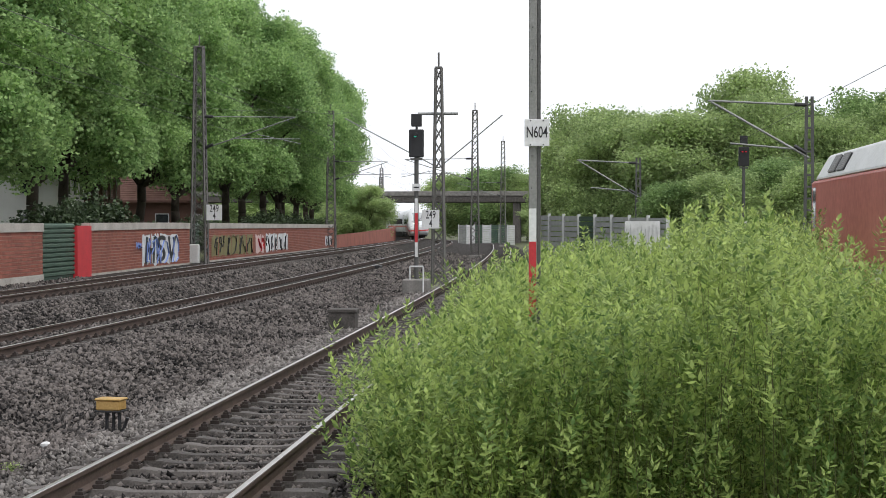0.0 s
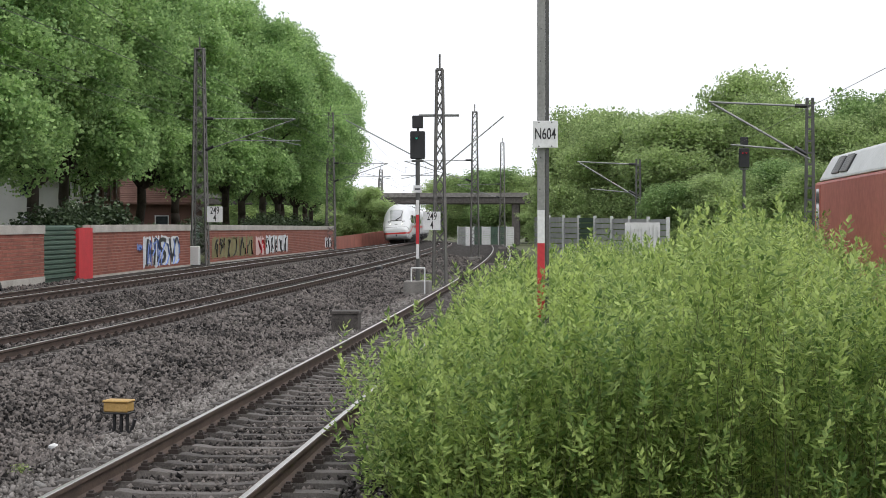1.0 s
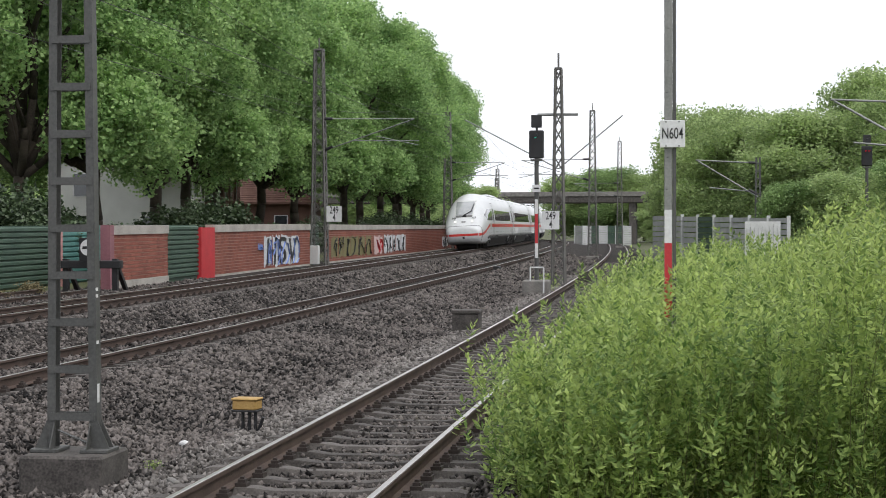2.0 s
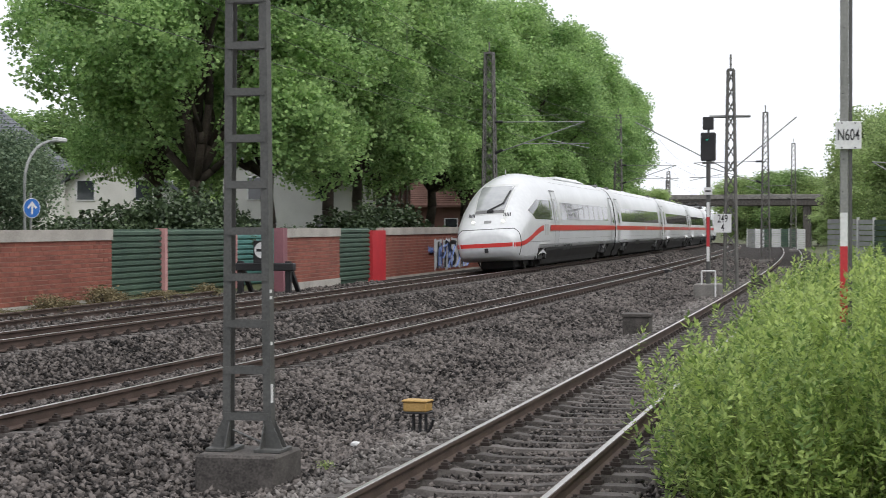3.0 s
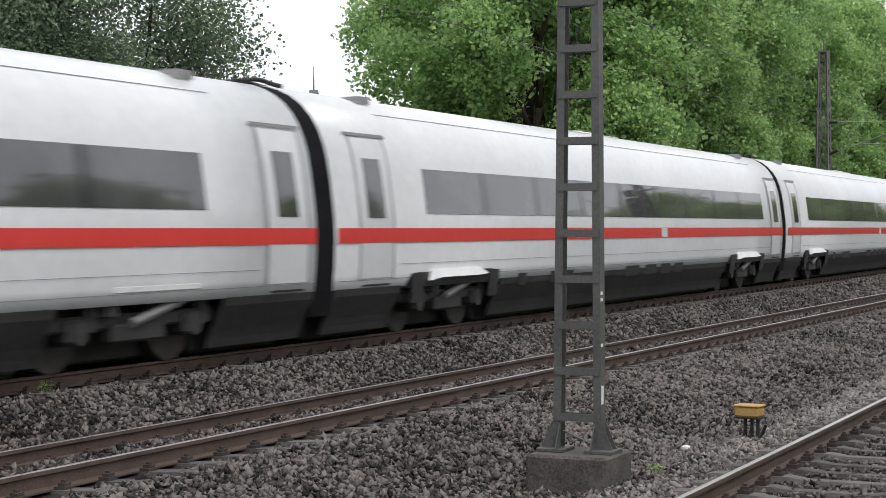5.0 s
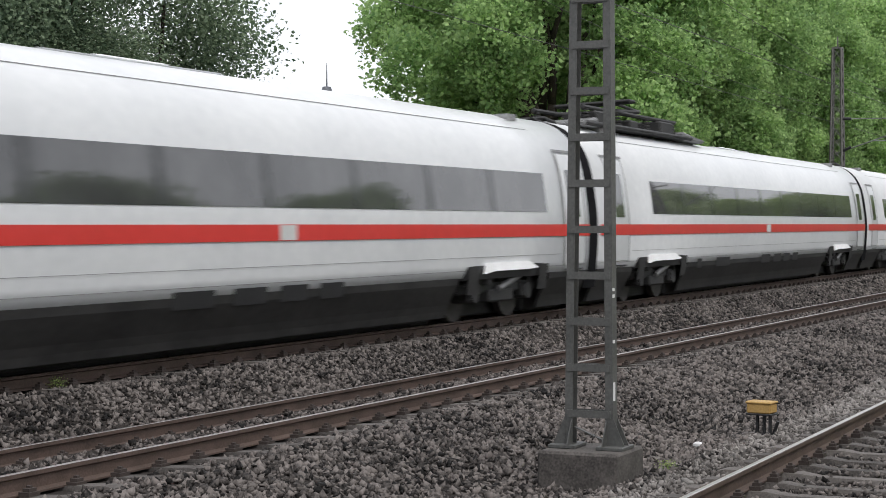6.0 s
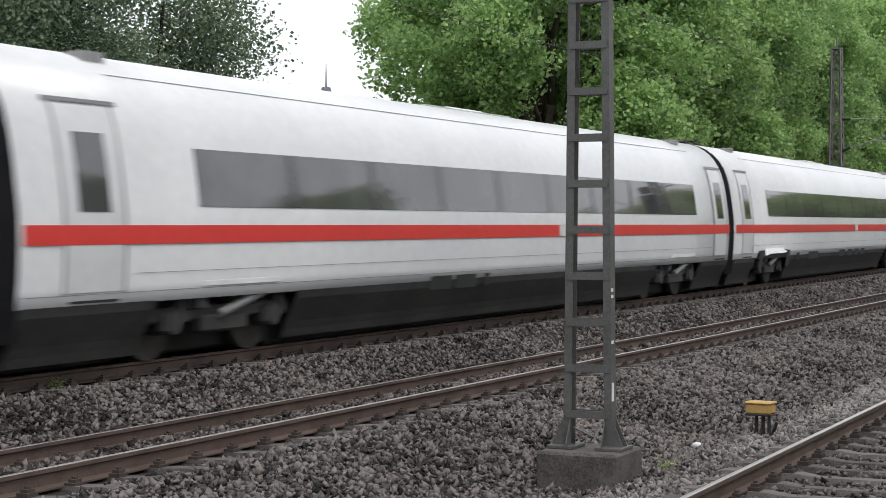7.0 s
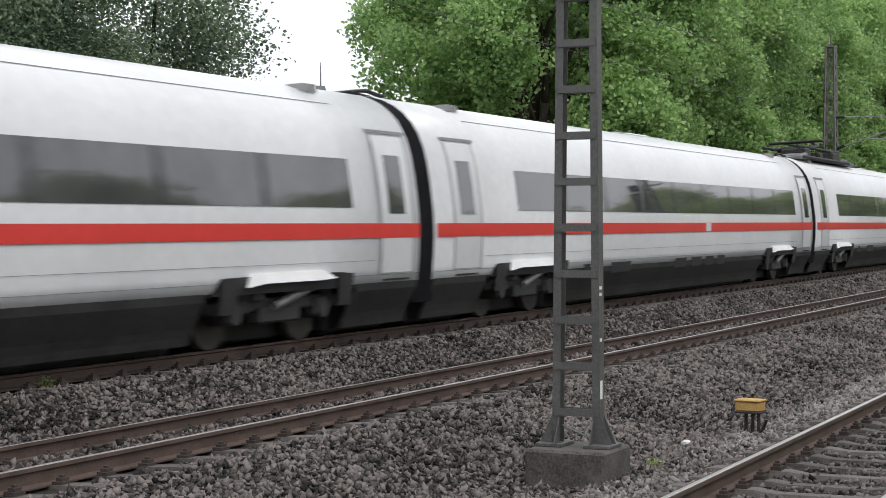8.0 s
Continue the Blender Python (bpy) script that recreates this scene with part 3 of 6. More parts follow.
    for g, wide in (((7.3, 0.4), (9.0, 1.3), (13.6, 0.95), (15.0, 0.85), (16.2, 0.75), (17.3, 0.7)) if powered else ((10.4, 0.85), (11.4, 0.85), (12.6, 0.2))):
        patch("vent_grille", g, g + wide, 0.76, 0.98, BLACK, car, cab, "black equipment grille", 0.016, sides=(-1,), ns=1)
    # equipment boxes extended down towards the rails to give the shade below the car
    bm = bmesh.new()
    box(bm, edges[2], edges[3], -0.75, 0.75, 0.17, 0.83, 0.05)
    part("underframe", bm, TRAIN_DARK, car, "black underfloor equipment, deepened to stand in for shade below")
    for x0, x1 in ((edges[0], edges[1]), (edges[4], edges[5])):
        bm = bmesh.new()
        box(bm, x0 + 0.05, x1 - 0.05, -0.75, 0.75, 0.2, 0.83, 0.05)
        part("underframe", bm, TRAIN_DARK, car, "black underfloor equipment, deepened to stand in for shade below")
    for c in centres:
        # added black block fills the bogie bay in place of the shade there
        bm = bmesh.new()
        box(bm, c - gap, c + gap, -0.6, 0.6, 0.22, 0.835, 0.03)
        part("bogie_bay_shade_block", bm, TRAIN_DARK, car)
        if powered:
            # flat black patch on the shell paints the dark of the open bogie bay
            patch("bogie_opening_shade", c - gap, c + gap, 0.87, lambda s: 1.10 - 0.9 * max(0.0, abs(s - c) - 1.7), BLACK, car, cab, "black patch painting the shaded bogie opening on the side", 0.010, ns=12)
            for e in (-1.75, 1.45):
                patch("side_box", c + e, c + e + 0.42, 0.62, 1.08, TRAIN_DARK, car, cab, "black square box beside the bogie", 0.05, ns=1)
        bogie(car, c, powered)
    for g in (2.2, 25.8):
        if cab and g < 3:
            continue
        for k in range(3):
            bm = bmesh.new()
            box(bm, g + 0.16 * k, g + 0.16 * k + 0.07, -0.8, -0.5, 3.78, 3.90)
            part("roof_vent", bm, SEAL_GREY, car)
    bm = bmesh.new()
    x0, x1, top_z = (13.5, 22.5, 4.03) if cab else (12.5, 16.5, 3.98)
    box(bm, x0, x1, -0.65 if cab else -0.4, 0.65 if cab else 0.4, 3.86 if cab else 3.91, top_z, 0.03)
    for v in bm.verts:
        if v.co.z > 3.95:
            v.co.x += 1.2 if v.co.x < 14.5 else -1.2
            v.co.y *= 0.8
    part("roof_cover", bm, TRAIN_WHITE, car, "low roof cover")
    verts, faces = [], []
    for k in range(9):
        s = END - 0.03 + 0.0862 * k
        inset = 0.05 if k % 2 else 0.015
        zs = [0.55 + (3.93 - inset - 0.55) * (1 - (1 - q / 14) ** 1.6) for q in range(15)]
        half = [(max(side_y(20, z, False) - inset - 0.01, 0.0), z) for z in zs]
        verts += [(s, -y, z) for y, z in half] + [(s, y, z) for y, z in reversed(half)]
    for k in range(8):
        faces += [(30 * k + q, 30 * k + q + 1, 30 * k + 31 + q, 30 * k + 30 + q) for q in range(29)]
    finish("gangway", verts, faces, RUBBER, car, "black rubber gangway bellows")
    for y in (-0.45, -0.2, 0.3):
        pts = [(END - 0.35 + 0.12 * k, y + 0.03 * math.sin(k), 3.935 + 0.05 * math.sin(k * 0.31)) for k in range(11)]
        verts = [(p[0], p[1] + 0.035 * math.cos(a), p[2] + 0.035 * math.sin(a)) for p in pts for a in [1.047 * j for j in range(6)]]
        finish("roof_cable", verts, [(6 * k + j, 6 * k + (j + 1) % 6, 6 * k + 6 + (j + 1) % 6, 6 * k + 6 + j) for k in range(10) for j in range(6)], TRAIN_DARK, car, "dark cable across the gangway roof")
    return car


def pantograph(car):
    bm = bmesh.new()
    box(bm, 1.2, 9.0, -0.9, 0.9, 3.90, 4.0, 0.04)
    part("roof_well", bm, TRAIN_DARK, car, "dark roof equipment well")
    for x0, x1 in ((0.9, 2.0), (8.4, 10.2)):
        bm = bmesh.new()
        box(bm, x0, x1, -0.85, 0.85, 3.88, 4.1, 0.05)
        for v in bm.verts:
            if v.co.z > 4.0 and (v.co.x < 1.2 or v.co.x > 9.9):
                v.co.z = 3.95
        part("roof_fairing", bm, TRAIN_GREY, car, "grey sloping roof fairing")
    for x0, x1, h in ((2.3, 3.2, 0.28), (4.6, 5.2, 0.2), (6.9, 8.0, 0.3)):
        bm = bmesh.new()
        box(bm, x0, x1, -0.7, 0.1, 4.0, 4.0 + h, 0.04)
        part("switch_gear", bm, TRAIN_DARK, car, "dark roof switch gear")
    for k in range(4):
        for y in (-0.55, 0.55):
            bm = bmesh.new()
            for r in range(4):
                rod(bm, (2.0 + 2.1 * k, y, 4.06 + 0.07 * r), (2.0 + 2.1 * k, y, 4.10 + 0.07 * r), 0.11 - 0.01 * r)
            part("insulator", bm, TRAIN_DARK, car, "dark ribbed insulator")
    bm = bmesh.new()
    for y in (-0.55, 0.55):
        rod(bm, (1.8, y, 4.34), (8.6, y, 4.34), 0.05)
        rod(bm, (3.0, y, 4.32), (6.6, y * 0.5, 4.52), 0.05)
        rod(bm, (6.6, y * 0.5, 4.52), (4.2, y * 0.8, 4.58), 0.04)
    box(bm, 4.0, 4.5, -0.9, 0.9, 4.54, 4.62, 0.03)
    part("pantograph", bm, TRAIN_DARK, car, "folded pantograph")


def nose_at(t):
    """Distance of the train's front along the line: about 50 m/s, slowing a little."""
    fix = np.interp(t, (0, 1.5, 3, 3.5, 4.5, 5, 6.5, 7, 8), (1.0, 0.0, -1.9, -2.65, -2.25, -2.1, -0.25, -0.4, -0.35))
    return float(214.3 - 50.9 * t + 0.27 * t * t + fix)


def car_pose(x):
    mid = max(x + 14.4, 0.0)
    return pose(x, CY + off(mid) - 14.4 * slope_at(mid), CZ + rise(x, CY), CANT, -math.degrees(math.atan((rise(x + 28, CY) - rise(x, CY)) / 28)), math.degrees(math.atan(slope_at(mid))))


def build_train():
    lead = train_car(True, False, (9.8, 25.45))
    second = train_car(False, False, (2.9, 25.4))
    plain = train_car(False, False, (3.6, 25.4))
    motor = train_car(False, True, (3.75, 26.0))
    early = train_car(False, True, (3.25, 26.0))
    top = train_car(False, True, (3.75, 26.0), 14.0)
    pantograph(top)
    kinds = [lead, second, early, early, top, plain, motor, motor, top, motor, plain, lead]
    used, cars = set(), []
    for k in kinds:
        cars.append(copy_thing(k, pose(0, 0, 0)) if k.name in used else k)
        used.add(k.name)
    return cars


# ---- wall ----
WALL = 19.2


def wall_x(x0, x1):
    return [x0 + (x1 - x0) * i / max(1, int((x1 - x0) / 4)) for i in range(max(1, int((x1 - x0) / 4)) + 1)]


def slab(name, x0, x1, q0, q1, z0, z1, mat, parent=None, label=""):
    return sweep(name, [(q0, z0), (q1, z0), (q1, z1), (q0, z1)], wall_x(x0, x1), mat, parent, label)


def brick_panel(x0, x1, foot, WALL=WALL):
    w = thing("wall", pose(0, 0, 0), "red brick wall panel with a pale concrete coping", "wall", "walls along the line", "structure")
    slab("mortar_core", x0, x1, WALL + 0.012, WALL + 0.24, foot, 1.62, MORTAR, w)
    slab("coping", x0, x1, WALL - 0.04, WALL + 0.28, 1.62, 1.90, COPING, w, "weathered pale concrete coping")
    slab("footing", x0, x1, WALL - 0.03, WALL + 0.26, -0.25, foot, COPING, w, "pale concrete footing")
    v, f = [], []
    rows = int(round((1.62 - foot) / 0.115))
    h = (1.62 - foot) / rows
    n = max(1, int((x1 - x0) / 0.25))
    bw = (x1 - x0) / n
    for r in range(rows):
        for k in range(n + 1):
            a = x0 + (k - 0.5 * (r % 2)) * bw
            a, b = max(a, x0), min(a + bw - 0.012, x1)
            if b - a < 0.03:
                continue
            lift = rise((a + b) / 2, WALL)
            z0, z1 = foot + r * h + 0.013 + lift, foot + (r + 1) * h - 0.013 + lift
            y = WALL + off((a + b) / 2) + random.uniform(-0.002, 0.003)
            i = len(v)
            v += [(a, y, z0), (b, y, z0), (b, y, z1), (a, y, z1), (a, y + 0.02, z0), (b, y + 0.02, z0), (b, y + 0.02, z1), (a, y + 0.02, z1)]
            f += [(i, i + 1, i + 2, i + 3), (i, i + 4, i + 5, i + 1), (i + 3, i + 2, i + 6, i + 7), (i, i + 3, i + 7, i + 4), (i + 1, i + 5, i + 6, i + 2)]
    tagged(finish("brickwork", v, f, BRICK, w, "courses of red brick"), kind="stuff")
    return w


def green_panel(x0, x1, mat, label, WALL=WALL):
    w = thing("noise_barrier", pose(0, 0, 0), label, "noise barrier", "noise barrier bays", "structure")
    slab("panel_core", x0, x1, WALL + 0.06, WALL + 0.16, -0.1, 1.9, mat, w)
    n = 11
    for k in range(n):
        z = 0.08 + k * (1.8 / n)
        sweep("plank", [(WALL + 0.055, z), (WALL, z + 0.03), (WALL, z + 0.11), (WALL + 0.055, z + 0.145)], wall_x(x0, x1), mat, w)
    return w


def wall_post(x, w, z1, mat, name, label, WALL=WALL):
    p = thing(name, pose(0, 0, 0), label, "post", "", "structure")
    slab("shaft", x, x + w, WALL - 0.10, WALL + 0.2, -0.05, z1, mat, p)
    return p


# ---- masts ----
def batten_mast(x, y, z0, height):
    """A mast of two steel channels joined by flat battens, on a concrete block."""
    m = thing("catenary_mast", pose(x, y, z0, 0, 0, 90), "grey steel ladder mast on a weathered concrete block", "catenary mast", "catenary masts")
    bm = bmesh.new()
    box(bm, -0.385, 0.385, -0.385, 0.385, -0.75, 0.0, 0.025)
    part("foundation", bm, CONCRETE_DARK, m, "dark stained concrete foundation block")
    for sg in (-1, 1):
        bm = bmesh.new()
        box(bm, sg * 0.235 - 0.13, sg * 0.235 + 0.13, -0.17, 0.17, 0.0, 0.035, 0.006)
        part("base_plate", bm, MAST_GREY, m)
    def half(z):
        return 0.238 - 0.0093 * z
    for sg in (-1, 1):
        bm = bmesh.new()
        for za, zb in ((0.03, height),):
            # channel section: web outside, two flanges towards the middle
            prof = [(0, -0.06), (0, 0.06), (-0.075, 0.06), (-0.075, 0.05), (-0.010, 0.05), (-0.010, -0.05), (-0.075, -0.05), (-0.075, -0.06)]
            lo = [bm.verts.new((sg * (half(za) + px), py, za)) for px, py in prof]
            hi = [bm.verts.new((sg * (half(zb) + px), py, zb)) for px, py in prof]
            for k in range(8):
                bm.faces.new((lo[k], lo[(k + 1) % 8], hi[(k + 1) % 8], hi[k]))
            bm.faces.new(hi)
        part("channel", bm, MAST_GREY, m, "steel channel leg")
        for dy in (-0.058, 0.058):
            bm = bmesh.new()
            q = [bm.verts.new(p) for t in (-0.005, 0.005) for p in ((sg * 0.235, dy + t, 0.035), (sg * 0.35, dy + t, 0.035), (sg * 0.232, dy + t, 0.30))]
            for fc in ((0, 1, 2), (3, 5, 4), (0, 3, 4, 1), (1, 4, 5, 2), (2, 5, 3, 0)):
                bm.faces.new([q[i] for i in fc])
            part("gusset", bm, MAST_GREY, m)
        bm = bmesh.new()
        q = [bm.verts.new(p) for t in (-0.005, 0.005) for p in ((sg * 0.17 + t, 0.06, 0.035), (sg * 0.17 + t, 0.19, 0.035), (sg * 0.17 + t, 0.06, 0.27))]
        for fc in ((0, 1, 2), (3, 5, 4), (0, 3, 4, 1), (1, 4, 5, 2), (2, 5, 3, 0)):
            bm.faces.new([q[i] for i in fc])
        part("gusset", bm, MAST_GREY, m)
    z = 0.32
    while z < height - 0.2:
        for dy in (-0.066, 0.066):
            bm = bmesh.new()
            box(bm, -half(z) + 0.02, half(z) - 0.02, dy - 0.005, dy + 0.005, z - 0.034, z + 0.034)
            part("batten", bm, MAST_GREY, m)
        z += 0.427
    bm = bmesh.new()
    bar(bm, (-0.17, 0.0, 0.06), (0.16, 0.0, 0.19), 0.05, 0.008)
    part("brace", bm, MAST_GREY, m)
    for z, h in ((0.45, 0.17), (0.98, 0.03), (1.40, 0.03), (1.46, 0.03)):
        bm = bmesh.new()
        box(bm, -half(z) - 0.004, -half(z) - 0.001, 0.0, 0.058, z, z + h)
        part("label_plate", bm, WHITE_PAINT, m, "small white plate")
    return m


def lattice_mast(x, y, z0, height, w0=0.55, w1=0.28, arms=(), name="catenary_mast"):
    """Four angle legs with crossed bracing."""
    m = thing(name, pose(x, y, z0), "grey lattice steel mast beside the track", "catenary mast", "catenary masts")
    def half(z):
        return (w0 + (w1 - w0) * z / height) / 2
    for a in (-1, 1):
        for b in (-1, 1):
            bm = bmesh.new()
            bar(bm, (a * half(0), b * half(0), 0), (a * half(height), b * half(height), height), 0.07, 0.07)
            part("leg", bm, MAST_STEEL, m)
    n = int(height / 0.5)
    bm = bmesh.new()
    for k in range(n):
        za, zb = height * k / n, height * (k + 1) / n
        ha, hb = half(za), half(zb)
        for b in (-1, 1):
            for s in (-1, 1):
                bar(bm, (-s * ha, b * ha, za), (s * hb, b * hb, zb), 0.034, 0.03)
                bar(bm, (b * ha, -s * ha, za), (b * hb, s * hb, zb), 0.034, 0.03)
    part("bracing", bm, MAST_STEEL, m, "crossed lattice bracing")
    bm = bmesh.new()
    rod(bm, (0, 0, height), (0, 0, height + 0.55), 0.035)
    box(bm, -w1 * 0.6, w1 * 0.6, -w1 * 0.6, w1 * 0.6, height - 0.04, height + 0.04)
    part("cap", bm, MAST_STEEL, m)
    bm = bmesh.new()
    box(bm, -0.5, 0.5, -0.45, 0.45, -0.6, 0.05, 0.04)
    part("foundation", bm, CONCRETE, m, "concrete foundation")
    for zz, reach in arms:
        cantilever(m, zz, reach)
    return m


def cantilever(m, z, reach):
    """Tubes that hold the wire over the track; reach is along y."""
    s = 1 if reach > 0 else -1
    arm = new("cantilever")
    arm.parent = m
    bm = bmesh.new()
    rod(bm, (0, 0, z + 1.5), (0, reach, z + 1.45), 0.024)
    rod(bm, (0, 0, z - 0.1), (0, reach, z + 1.45), 0.028)
    rod(bm, (0, reach * 0.35, z + 0.45), (0, reach * 1.05, z + 0.42), 0.022)
    rod(bm, (0, reach * 0.6, z + 0.65), (0, reach * 1.05, z + 0.2), 0.02)
    part("tube", bm, GALV, arm, "thin steel cantilever tubes")
    bm = bmesh.new()
    for zz in (z + 1.5, z - 0.1):
        d = 1.5 if zz > z else 0.55
        rod(bm, (0, s * 0.25, zz + (0 if zz > z else 0.1)), (0, s * 0.65, zz + (0 if zz > z else 0.27)), 0.07)
    part("insulator", bm, BLACK, arm, "dark ribbed insulator")


def plate(name, x, y, z, w, h, lines, parent, label, turn=90):
    """A white sign plate facing the camera's side, with black characters."""
    e = new(name)
    e.parent = parent
    e.matrix_basis = pose(x, y, z, 0, 0, turn)
    bm = bmesh.new()
    box(bm, -w / 2, w / 2, -0.008, 0.008, -h / 2, h / 2, 0.003)
    part("plate", bm, WHITE_PAINT, e, label)
    for text, size, dz in lines:
        cu = bpy.data.curves.new("lettering", "FONT")
        cu.body, cu.size, cu.align_x, cu.align_y, cu.extrude = text, size, "CENTER", "CENTER", 0.001
        cu.offset = size * 0.006
        me = bpy.data.objects.new("tmp", cu)
        scene.collection.objects.link(me)
        dg = bpy.context.evaluated_depsgraph_get()
        mesh = bpy.data.meshes.new_from_object(me.evaluated_get(dg))
        bpy.data.objects.remove(me)
        mesh.transform(Matrix.Diagonal((0.64, 1.06, 1, 1)))
        mesh.transform(pose(0, -0.011, dz, 90, 0, 0))
        mesh.materials.clear()
        mesh.materials.append(BLACK)
        o = new("lettering", mesh)
        o.parent = e
        tagged(o, "black characters")
    return e


# ---- plants ----
def leaf_cloud(rng, centres, spread, per, size, flat=0.6, long=1.0):
    """Leaves, each a bent pair of triangles, in clumps round the given centres."""
    c = np.repeat(np.asarray(centres), per, axis=0)
    n = len(c)
    p = c + np.clip(rng.normal(0, 1, (n, 3)), -1.5, 1.5) * np.asarray(spread)
    u = rng.normal(0, 1, (n, 3))
    u[:, 2] *= flat
    u /= np.linalg.norm(u, axis=1, keepdims=True)
    w = np.cross(u, rng.normal(0, 1, (n, 3)))
    w /= np.linalg.norm(w, axis=1, keepdims=True) + 1e-9
    s = (size * rng.uniform(0.6, 1.35, n))[:, None]
    nn = np.cross(u, w)
    a, b = p - u * s * long * 0.5, p + u * s * long * 0.5
    l, r = p - w * s * 0.42 + nn * s * 0.12, p + w * s * 0.42 + nn * s * 0.12
    v = np.stack([a, r, b, l], 1).reshape(-1, 3)
    i = np.arange(n)[:, None] * 4
    tri = np.concatenate([i + [0, 1, 2], i + [0, 2, 3]], 0)
    return v, tri


def crown_centres(rng, blobs, count):
    """Clump centres, mostly near the surface of overlapping lobes."""
    vol = np.array([b[3] * b[4] * b[5] for b in blobs]) ** 0.67
    pick = rng.choice(len(blobs), count, p=vol / vol.sum())
    d = rng.normal(0, 1, (count, 3))
    d[:, 2] = d[:, 2] * 0.9 + 0.18
    d /= np.linalg.norm(d, axis=1, keepdims=True)
    r = rng.uniform(0.15, 1.2, count) ** 0.55
    b = np.array(blobs)[pick]
    return b[:, :3] + d * r[:, None] * b[:, 3:6]


def limb(bm, a, b, r0, r1, bend, rng, n=4):
    pts = [Vector(a).lerp(Vector(b), i / n) + (Vector(rng.normal(0, bend, 3)) if 0 < i < n else Vector((0, 0, 0))) for i in range(n + 1)]
    for i in range(n):
        rod(bm, pts[i], pts[i + 1], r0 + (r1 - r0) * i / n, r0 + (r1 - r0) * (i + 1) / n, 8)


def tree(seed, height, radius, clear, mat, label, leaf=0.24, clumps=900, per=16, trunk_r=0.28, name="tree", lean=0.0, lobes=50, puff=(0.32, 0.32, 0.24), lobe=(0.16, 0.31)):
    rng = np.random.default_rng(seed)
    t = thing(name, pose(0, 0, 0), label, "tree", "trees")
    bm = bmesh.new()
    fork = clear * rng.uniform(0.75, 1.0)
    limb(bm, (0, 0, -0.3), (lean, 0, fork), trunk_r, trunk_r * 0.75, 0.06, rng)
    blobs = []
    for k in range(lobes):
        an = 2.4 * k + rng.uniform(-0.5, 0.5)
        lev = rng.uniform(0.04, 0.92)
        shape = math.sin(math.pi * (0.16 + 0.78 * lev)) ** 0.7
        rr = radius * shape * rng.uniform(0.35, 1.0) ** 0.6
        z = clear + (height - clear) * lev
        x, y = rr * math.cos(an), rr * math.sin(an)
        s = rng.uniform(*lobe)
        blobs.append((x, y, z, radius * s, radius * s * rng.uniform(0.8, 1.2), radius * s * rng.uniform(0.75, 1.05)))
        if k % 4 == 0:
            limb(bm, (lean, 0, fork - 0.1), (x * 0.8, y * 0.8, z), trunk_r * 0.5, 0.04, 0.3, rng)
    blobs.append((0, 0, clear + (height - clear) * 0.55, radius * 0.42, radius * 0.42, (height - clear) * 0.30))
    limb(bm, (lean, 0, fork - 0.1), (0, 0, height * 0.85), trunk_r * 0.7, 0.05, 0.2, rng)
    part("trunk", bm, BARK, t, "dark forked trunk with limbs", smooth=True)
    v, tri = leaf_cloud(rng, crown_centres(rng, blobs, clumps), puff, per, leaf)
    tri_mesh("crown", v, tri, mat, t, "dense leafy crown")
    return t


def shrub(seed, length, depth, height, mat, label, leaf=0.12, clumps=220, per=18, name="shrub"):
    rng = np.random.default_rng(seed)
    t = thing(name, pose(0, 0, 0), label, "shrub", "shrubs")
    bm = bmesh.new()
    for k in range(7):
        limb(bm, (rng.uniform(-.2, .2) * length, 0, -0.1), (rng.uniform(-.45, .45) * length, rng.uniform(-.3, .3) * depth, height * rng.uniform(.5, .85)), 0.03, 0.01, 0.05, rng, 3)
    part("stems", bm, BARK, t)
    blobs = [(rng.uniform(-.3, .3) * length, rng.uniform(-.2, .2) * depth, height * rng.uniform(.35, .6), length * .3, depth * .4, height * .38) for _ in range(5)]
    v, tri = leaf_cloud(rng, crown_centres(rng, blobs, clumps), (0.14, 0.14, 0.12), per, leaf)
    v[:, 2] = np.maximum(v[:, 2], 0.0)
    tri_mesh("foliage", v, tri, mat, t)
    return t


# ---- line, train, ballast ----
build_ground()
for key, x0, x1 in (("A", 9.0, 110.0), ("B", 10.2, 130.0), ("C", 13.2, 125.0)):
    build_track(key, x0, x1)


def siding():
    tr = thing("siding_rail", pose(0, 0, 0), "old rusty siding rails by the wall", "railway track", "", "structure")
    for q in (16.65, 18.15):
        sweep("rail", rail_profile(q, 0.10, 0), steps(14.0, 46.0, 2.0), RAIL_SIDE, tr, "rust-brown steel rail")
        sweep("rail_head", [(q - 0.034, 0.097), (q - 0.026, 0.100), (q + 0.026, 0.100), (q + 0.034, 0.097)], steps(14.0, 46.0, 2.0), RAIL_TOP, tr, "polished running surface", closed=False)


siding()
cars = build_train()


